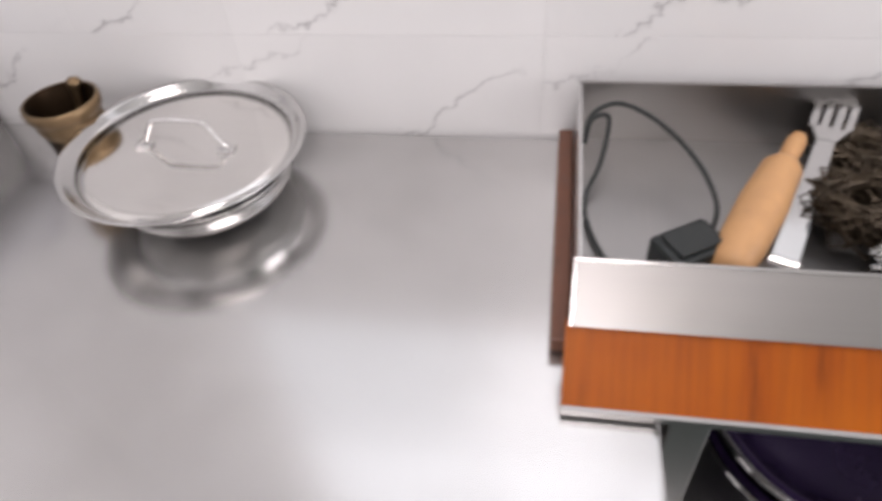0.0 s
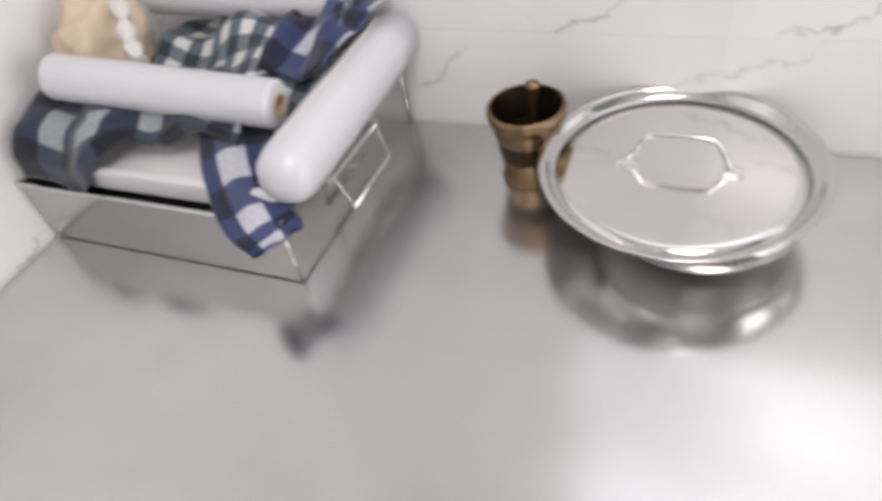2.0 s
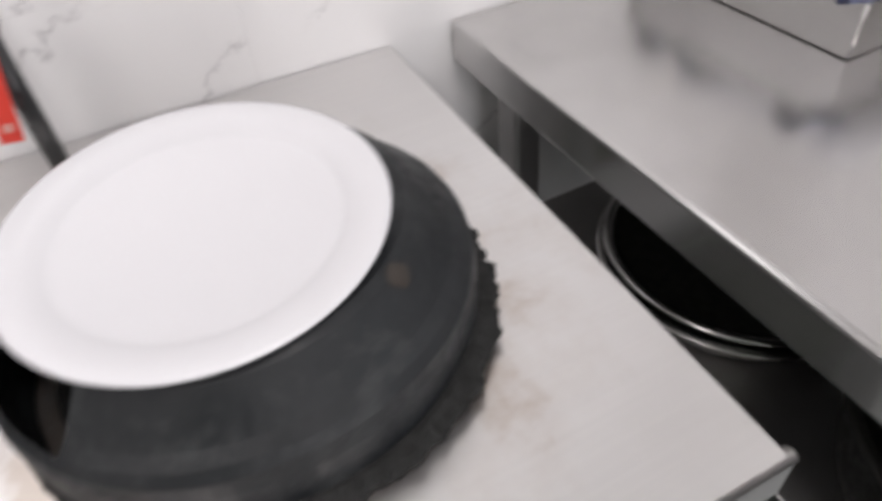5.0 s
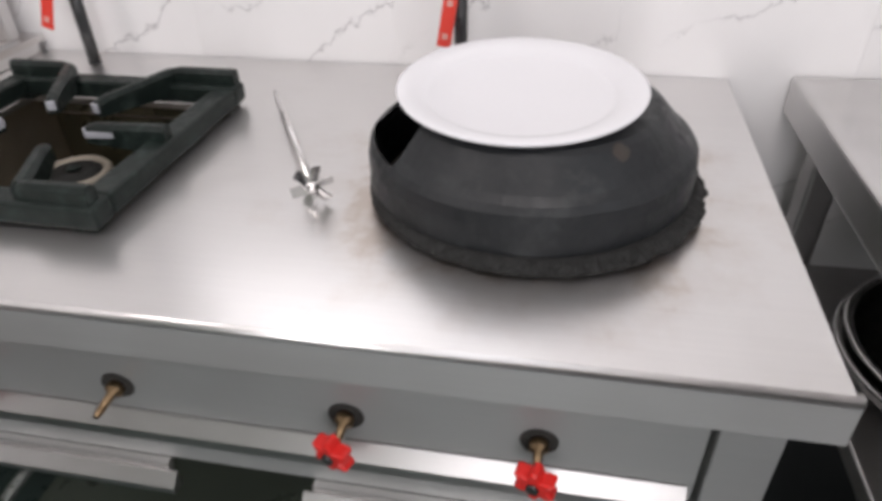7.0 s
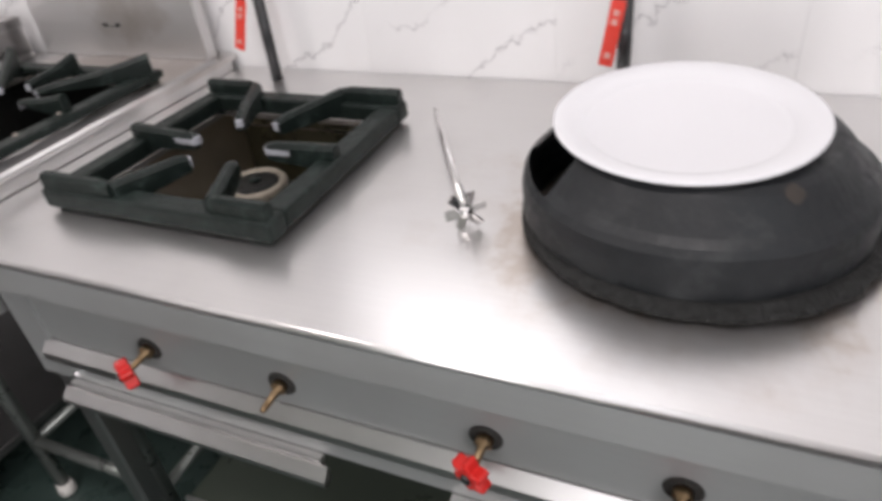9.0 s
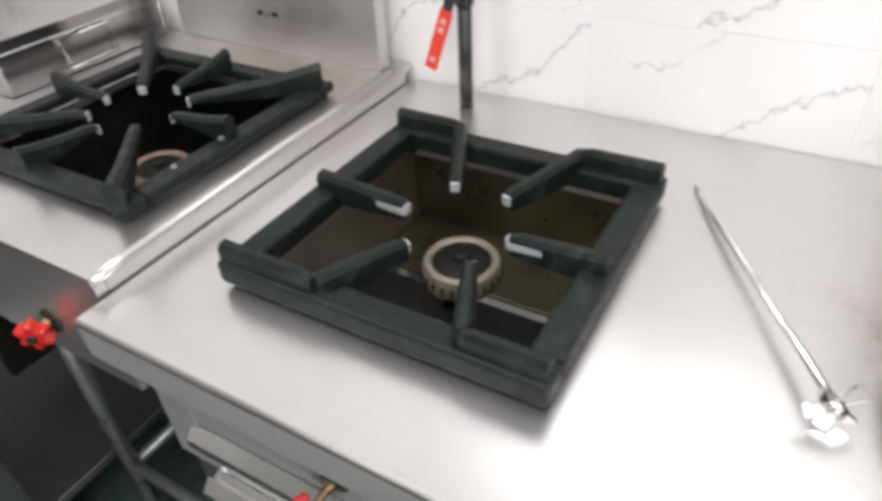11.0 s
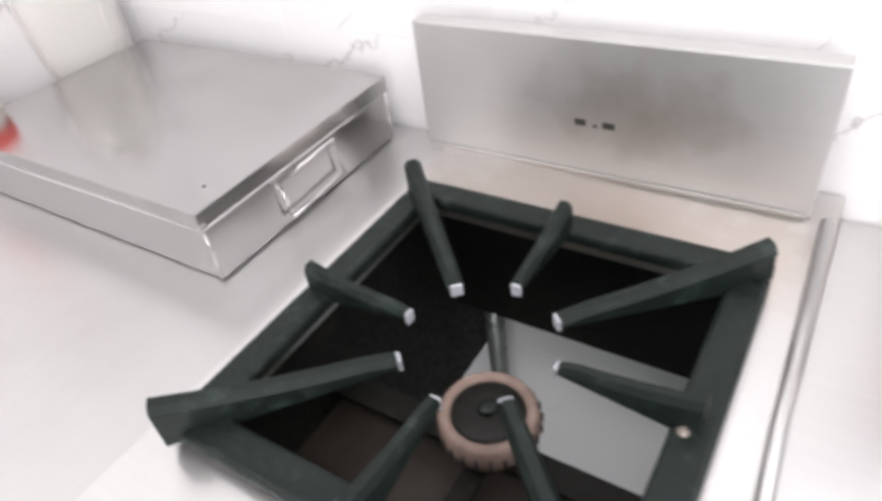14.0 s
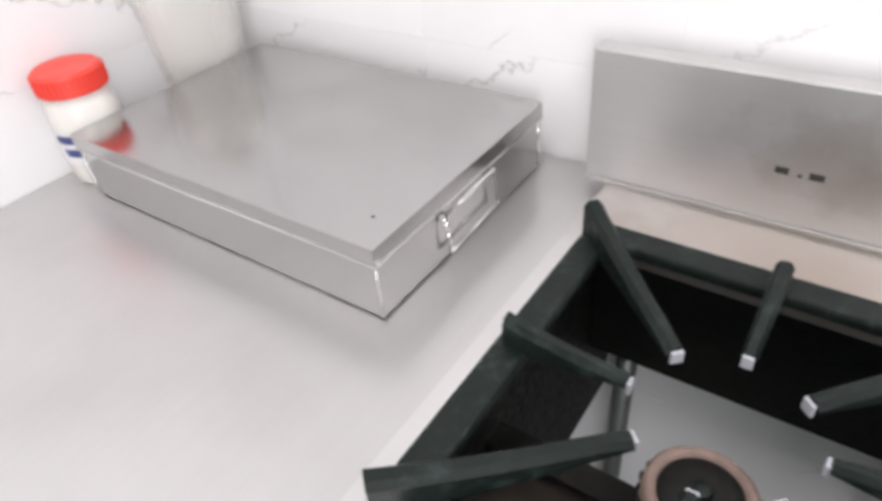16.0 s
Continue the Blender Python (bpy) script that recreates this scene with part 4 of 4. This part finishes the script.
# ---- blackened pot with a plate on it ----
POT_AT = Vector((.346, -.898, Z2))
pot = thing("upturned_pot", "soot-black round pot turned upside down on the range", "pot", POT_AT)
outer = [(.158, .004), (.164, .02), (.1645, .045), (.163, .058), (.158, .064), (.150, .070), (.128, .094), (.122, .098), (.0, .0985)]
inner = [(.0, .0945), (.118, .0945), (.145, .068), (.157, .058), (.159, .02), (.154, .004), (.158, .004)]
bm = lathe(outer + inner, 96, .008)
gone = []
for f in bm.faces:
    c = f.calc_center_median()
    a = math.degrees(math.atan2(c.y, c.x))
    r = math.hypot(c.x, c.y)
    if -87 < a < -47 and .124 < r < .1575 and c.z > .055:
        gone.append(f)
bmesh.ops.delete(bm, geom=gone, context="FACES")
put(pot, "body", bm, POT, smooth=False)
crust = bmesh.new()
seg, prof = 300, 9
rings = []
for i in range(seg):
    a = 2 * math.pi * i / seg
    east = .5 + .5 * math.cos(a - radians(58))
    ring = []
    for k in range(prof):
        b = math.pi * (k / (prof - 1))
        r, z = .161 + (.002 + .0165 * east) * math.sin(b), .0008 + .018 * (1 - math.cos(b)) / 2
        p = Vector((math.cos(a) * r, math.sin(a) * r, z))
        n = noise.noise(p * 95) + .7 * noise.noise(p * 240) + .6 * noise.noise(p * 40)
        push = (.0006 + .0055 * east) * n * math.sin(b)
        ring.append(crust.verts.new((math.cos(a) * (r + push), math.sin(a) * (r + push), z + (.5 * push if k > 1 else 0))))
    rings.append(ring)
for a, b in zip(rings, rings[1:] + rings[:1]):
    for k in range(prof):
        crust.faces.new((a[k], b[k], b[(k + 1) % prof], a[(k + 1) % prof]))
bmesh.ops.recalc_face_normals(crust, faces=crust.faces)
put(pot, "crusted_rim", crust, CRUST_SHADE, "thick flaking black crust")
put(pot, "rust_spot", lathe([(0, .0008), (.006, .0006), (.009, 0), (0, 0)], 14, .4), RUST_DARK, "brown bare spot").matrix_local = pose(.1012, .0820, .0918, 0, 47, 39)
# Added plate, coloured black so the pot's opening looks shaded.
put(pot, "inside_floor", lathe([(0, .004), (.14, .004), (.14, .006), (0, .006)], 40), CRUST_SHADE, "black plate added for the shade inside the pot")

plate = thing("dinner_plate", "plain white melamine dinner plate on the blackened pot", "plate", (.3545, -.909, Z2 + .1010))
plate.rotation_euler = (0, radians(3.4), 0)
put(plate, "dish", lathe([(0, .003), (.088, .003), (.092, .0045), (.096, .0075), (.118, .0125), (.1208, .0118), (.1202, .0095), (.100, .004), (.094, .0005), (0, .0005)], 96), WHITE, smooth=True)

# ---- whisk ----
wh = thing("hand_whisk", "steel rod whisk with a bladed head lying on the range", "whisk")
a, b = Vector((.138, -1.268, Z2 + .0035)), Vector((.426, -1.107, Z2 + .0225))
put(wh, "rod", sweep([a, a.lerp(b, .08), b], [.0015, .0035, .0042], 10), STEEL_WIRE, smooth=True)
d = (b - a).normalized()
q = d.to_track_quat("Z", "Y").to_matrix().to_4x4()
for i in range(6):
    k = put(wh, "blade", boxes((.004, .022, -.0055, .0055, -.0012, .0012), bevel=.0005), STEEL_SHINE)
    k.matrix_local = Matrix.Translation(b) @ q @ Matrix.Rotation(radians(60 * i + 12), 4, "Z") @ Matrix.Rotation(radians(35), 4, "X")
put(wh, "hub", lathe([(0, -.007), (.006, -.007), (.007, 0), (.006, .007), (0, .008)], 16), STEEL_SHINE, smooth=True).matrix_local = Matrix.Translation(b) @ q


# ---- gas pipes with valves on the west wall ----
def gas_pipe(y, swing, label):
    x = .055
    t = thing("gas_riser", label, "gas pipe", (x, y, 0), group="gas risers")
    put(t, "pipe", sweep([(0, 0, Z2 + .0006), (0, 0, .945)], .0095, 16), BLACK_PIPE, smooth=True)
    put(t, "upper_pipe", sweep([(0, 0, .99), (0, 0, ROOM_TOP - .001)], .0125, 16), BLACK_PIPE, smooth=True)
    put(t, "valve_body", lathe([(0, .938), (.012, .938), (.0135, .944), (.0135, .952), (.017, .957), (.0185, .966), (.017, .975), (.0135, .98), (.0135, .99), (0, .992)], 12), BLACK_PIPE)
    put(t, "valve_nut", lathe([(0, 0), (.008, 0), (.008, .014), (.006, .016), (0, .016)], 6), STEEL_DULL).matrix_local = pose(.016, 0, .962, 0, 90, 0)
    lever = bmesh.new()
    box(lever, -.0095, .0095, -.0015, .0015, -.111, -.024, bevel=.0012)
    lv = put(t, "lever", lever, RED_LID, "red coated valve lever")
    lv.matrix_local = Matrix.Translation((.031, 0, .962)) @ Matrix.Rotation(radians(90), 4, "Z") @ Matrix.Rotation(radians(swing), 4, "Y")
    put(lv, "lever_hub", boxes((-.007, .007, -.002, .002, -.0238, .007), bevel=.001), BLACK_PIPE, "dark lever eye")
    for z in (-.10, -.056, -.044):
        put(lv, "mark_bar", boxes((-.004, .004, -.0021, -.0017, z, z + .008)), FADED, "faded worn lettering")
    for z in (1.35, 2.1):
        put(t, "clip", boxes((-.0555, .013, -.016, .016, z, z + .02), bevel=.002), BLACK_PIPE)


gas_pipe(-1.606, 20, "black gas riser with red lever valve on the wall")
gas_pipe(-1.016, 10, "black gas riser with red lever valve behind the pot")

# ---- counter along the south wall ----
ct = thing("steel_counter", "stainless steel counter along the tiled end wall", "counter")
put(ct, "top", boxes((.004, 2.3, ROOM_S + .002, S0 - .003, .765, Z4), bevel=.004), COUNTER)
put(ct, "front_skirt", boxes((.60, 2.28, S0 - .012, S0 - .005, .745, .7645)), STEEL_Y)
for x, y in ((.66, -2.20), (2.25, -2.20), (.08, -2.72), (2.25, -2.72)):
    put(ct, "leg", boxes((x - .02, x + .02, y - .02, y + .02, .002, .7645), bevel=.003), STEEL_DULL)
put(ct, "rod", sweep([(.575, S0 - .006, .690), (2.25, S0 - .006, .690)], .007, 12), STEEL_WIRE, "chrome rod", smooth=True)
put(ct, "rod", sweep([(.575, S0 - .02, .705), (2.25, S0 - .02, .705)], .005, 12), STEEL_WIRE, "chrome rod", smooth=True)
put(ct, "shelf", boxes((.03, 2.27, ROOM_S + .02, S0 - .004, .50, .527), bevel=.003), STEEL_DULL)
put(ct, "lower_shelf", boxes((.03, 2.27, ROOM_S + .02, S0 - .03, .12, .14), bevel=.003), STEEL_DULL)


def crate_bin(x, label):
    t = thing("storage_crate", label, "crate", group="black crates")
    put(t, "body", shell(x, x + .36, -2.62, -2.19, .5275, .66, .006), BLACK)
    put(t, "rim", boxes((x - .006, x + .366, -2.196, -2.184, .655, .668), bevel=.002), BLACK)


crate_bin(.60, "black plastic storage crate on the counter's shelf")
crate_bin(1.02, "black plastic storage crate on the counter's shelf")

# ---- closed steel box on the counter ----
bx = thing("steel_box", "closed stainless steel box with a dented lid on the counter", "box")
B = (.036, .345, -2.700, -2.237)
# Black inset strip paints the dark shade line along the base.
put(bx, "foot_plate", boxes((B[0] + .006, B[1] - .006, B[2] + .006, B[3] - .006, Z4 + .0005, Z4 + .002)), BURNT_SHADE)
put(bx, "body", boxes((B[0] + .003, B[1] - .003, B[2] + .003, B[3] - .003, Z4 + .002, .885), bevel=.0012), STEEL_BOX)
# Thin bright rods stand in for the highlight on the box's edges.
for x, y in ((B[1] - .003, B[3] - .003), (B[1] - .003, B[2] + .003), (B[0] + .003, B[3] - .003)):
    put(bx, "corner_seam", sweep([(x, y, Z4 + .004), (x, y, .874)], .0014, 8), STEEL_WIRE, "shiny rod added for the corner's edge highlight", smooth=True)
bm = shell(B[0], B[1], B[2], B[3], .8735, .8925, .0015, True)
put(bx, "lid", bm, STEEL_BOX)
put(bx, "lid_hem", sweep([(B[0], B[2], .8735), (B[1] + .0005, B[2], .8735), (B[1] + .0005, -2.50, .8725), (B[1] + .0005, -2.40, .8738), (B[1] + .0005, B[3] + .0005, .8735), (B[0], B[3] + .0005, .8735)], .0012, 6, True), STEEL_WIRE)
put(bx, "dented_tab", boxes((.337, .3462, -2.240, -2.2360, .869, .880), bevel=.002), STEEL_WIRE, "bent bright corner tab")
put(bx, "lid_spot", lathe([(0, .0005), (.0016, .0004), (.002, 0), (0, 0)], 10), SOOT_SHADE).location = (.305, -2.268, .8926)
wire_handle(bx, [(.243, -2.2335, .8665), (.239, -2.2325, .819), (.147, -2.2325, .822), (.152, -2.2335, .868)], .0024)
for x in (.242, .153):
    put(bx, "handle_clip", boxes((x - .005, x + .005, -2.2395, -2.2355, .858, .867), bevel=.001), STEEL_WIRE)

jar = thing("plastic_jar", "white plastic jar with a red screw lid beside the steel box", "jar", (.297, -2.7455, Z4))
put(jar, "body", lathe([(0, 0), (.034, 0), (.037, .004), (.0375, .03), (.037, .082), (.033, .092), (.031, .096), (.031, .1), (0, .1)], 40), MILKY, smooth=True)
put(jar, "label", lathe([(.0378, .026), (.0381, .027), (.0378, .062), (.0376, .062)], 40), FOAM, "white printed paper label")
for z, w in ((.05, .5), (.035, .35)):
    bm = bmesh.new()
    n = 10
    row = [(bm.verts.new((.0385 * math.cos(a), .0385 * math.sin(a), z)), bm.verts.new((.0385 * math.cos(a), .0385 * math.sin(a), z + .009))) for a in (radians(25) + w * 2 * (i / n - .5) for i in range(n + 1))]
    for p, q in zip(row, row[1:]):
        bm.faces.new((p[0], q[0], q[1], p[1]))
    put(jar, "print_bar", bm, BLUE_INK, "dark blue print")
jar.scale = (1.14, 1.14, 1.2)
lidp = put(jar, "screw_lid", lathe([(0, .120), (.033, .120), (.0365, .117), (.037, .098), (.035, .0975), (0, .0975)], 40), RED_LID, "red ribbed screw lid")
for i in range(40):
    a = 2 * math.pi * i / 40
    put(lidp, "rib", boxes((.0362, .0378, -.001, .001, .100, .116)), RED_LID).matrix_local = Matrix.Rotation(a, 4, "Z")

jug = thing("plastic_container", "large clear plastic container in the corner behind the box", "container", (.105, -2.744, Z4))
put(jug, "body", lathe([(0, 0), (.028, 0), (.032, .006), (.037, .06), (.042, .13), (.043, .2), (.034, .225), (.028, .23), (.028, .25), (.026, .25), (.026, .228), (.039, .2), (.0395, .13), (.0345, .06), (.029, .008), (0, .006)], 48, .03), CLEAR, smooth=True).scale = (1.75, 1.0, 1.0)
put(jug, "lid", lathe([(0, .268), (.028, .268), (.031, .264), (.031, .2505), (0, .2505)], 32), MILKY, "white cap")

# ---- wall tiles ----
TW, TH, GAP = .325, .487, .0002
tile_meshes = {}


def tile_mesh(w, hgt, along):
    key = (round(w, 4), round(hgt, 4), along)
    if key not in tile_meshes:
        e, t = GAP / 2, .004
        bm = bmesh.new()
        if along == "y":
            box(bm, -.004, .0, -w / 2 + e, w / 2 - e, -hgt / 2 + e, hgt / 2 - e, bevel=.0002, seg=1)
        elif along == "x":
            box(bm, -w / 2 + e, w / 2 - e, 0, .004, -hgt / 2 + e, hgt / 2 - e, bevel=.0002, seg=1)
        else:
            box(bm, -w / 2 + e, w / 2 - e, -.004, 0, -hgt / 2 + e, hgt / 2 - e, bevel=.0002, seg=1)
        tile_meshes[key] = mesh_of(bm, "tile", TILE)
    return tile_meshes[key]


def cuts(lo, hi, first, step):
    k = math.floor((lo - first) / step)
    edges = [lo] + [first + step * i for i in range(k + 1, k + 60) if lo + .004 < first + step * i < hi - .004] + [hi]
    return list(zip(edges, edges[1:]))


def tiles(wall, along, lo, hi, first, window_box, place):
    for a, b in cuts(lo, hi, first, TW):
        for c, d in cuts(0, ROOM_TOP, .44 - TH, TH):
            bits = [(a, b, c, d)]
            if window_box:
                wa, wb, wc, wd = window_box
                if a < wb and b > wa and c < wd and d > wc:
                    bits = [(a, min(b, wa), c, d), (max(a, wb), b, c, d), (max(a, wa), min(b, wb), c, wc), (max(a, wa), min(b, wb), wd, d)]
            for p, q, r, s in bits:
                if q - p > .006 and s - r > .006:
                    ob = new("tile", tile_mesh(q - p, s - r, along))
                    ob.location = place((p + q) / 2, (r + s) / 2)
                    ob.parent = wall


tiles(wall_west, "y", ROOM_S, 0, -.15, WIN_W, lambda u, z: (0, u, z))
tiles(wall_north, "x", 0, ROOM_E, .025, WIN_N, lambda u, z: (u, 0, z))
tiles(wall_south, "s", 0, ROOM_E, .1, None, lambda u, z: (u, ROOM_S, z))
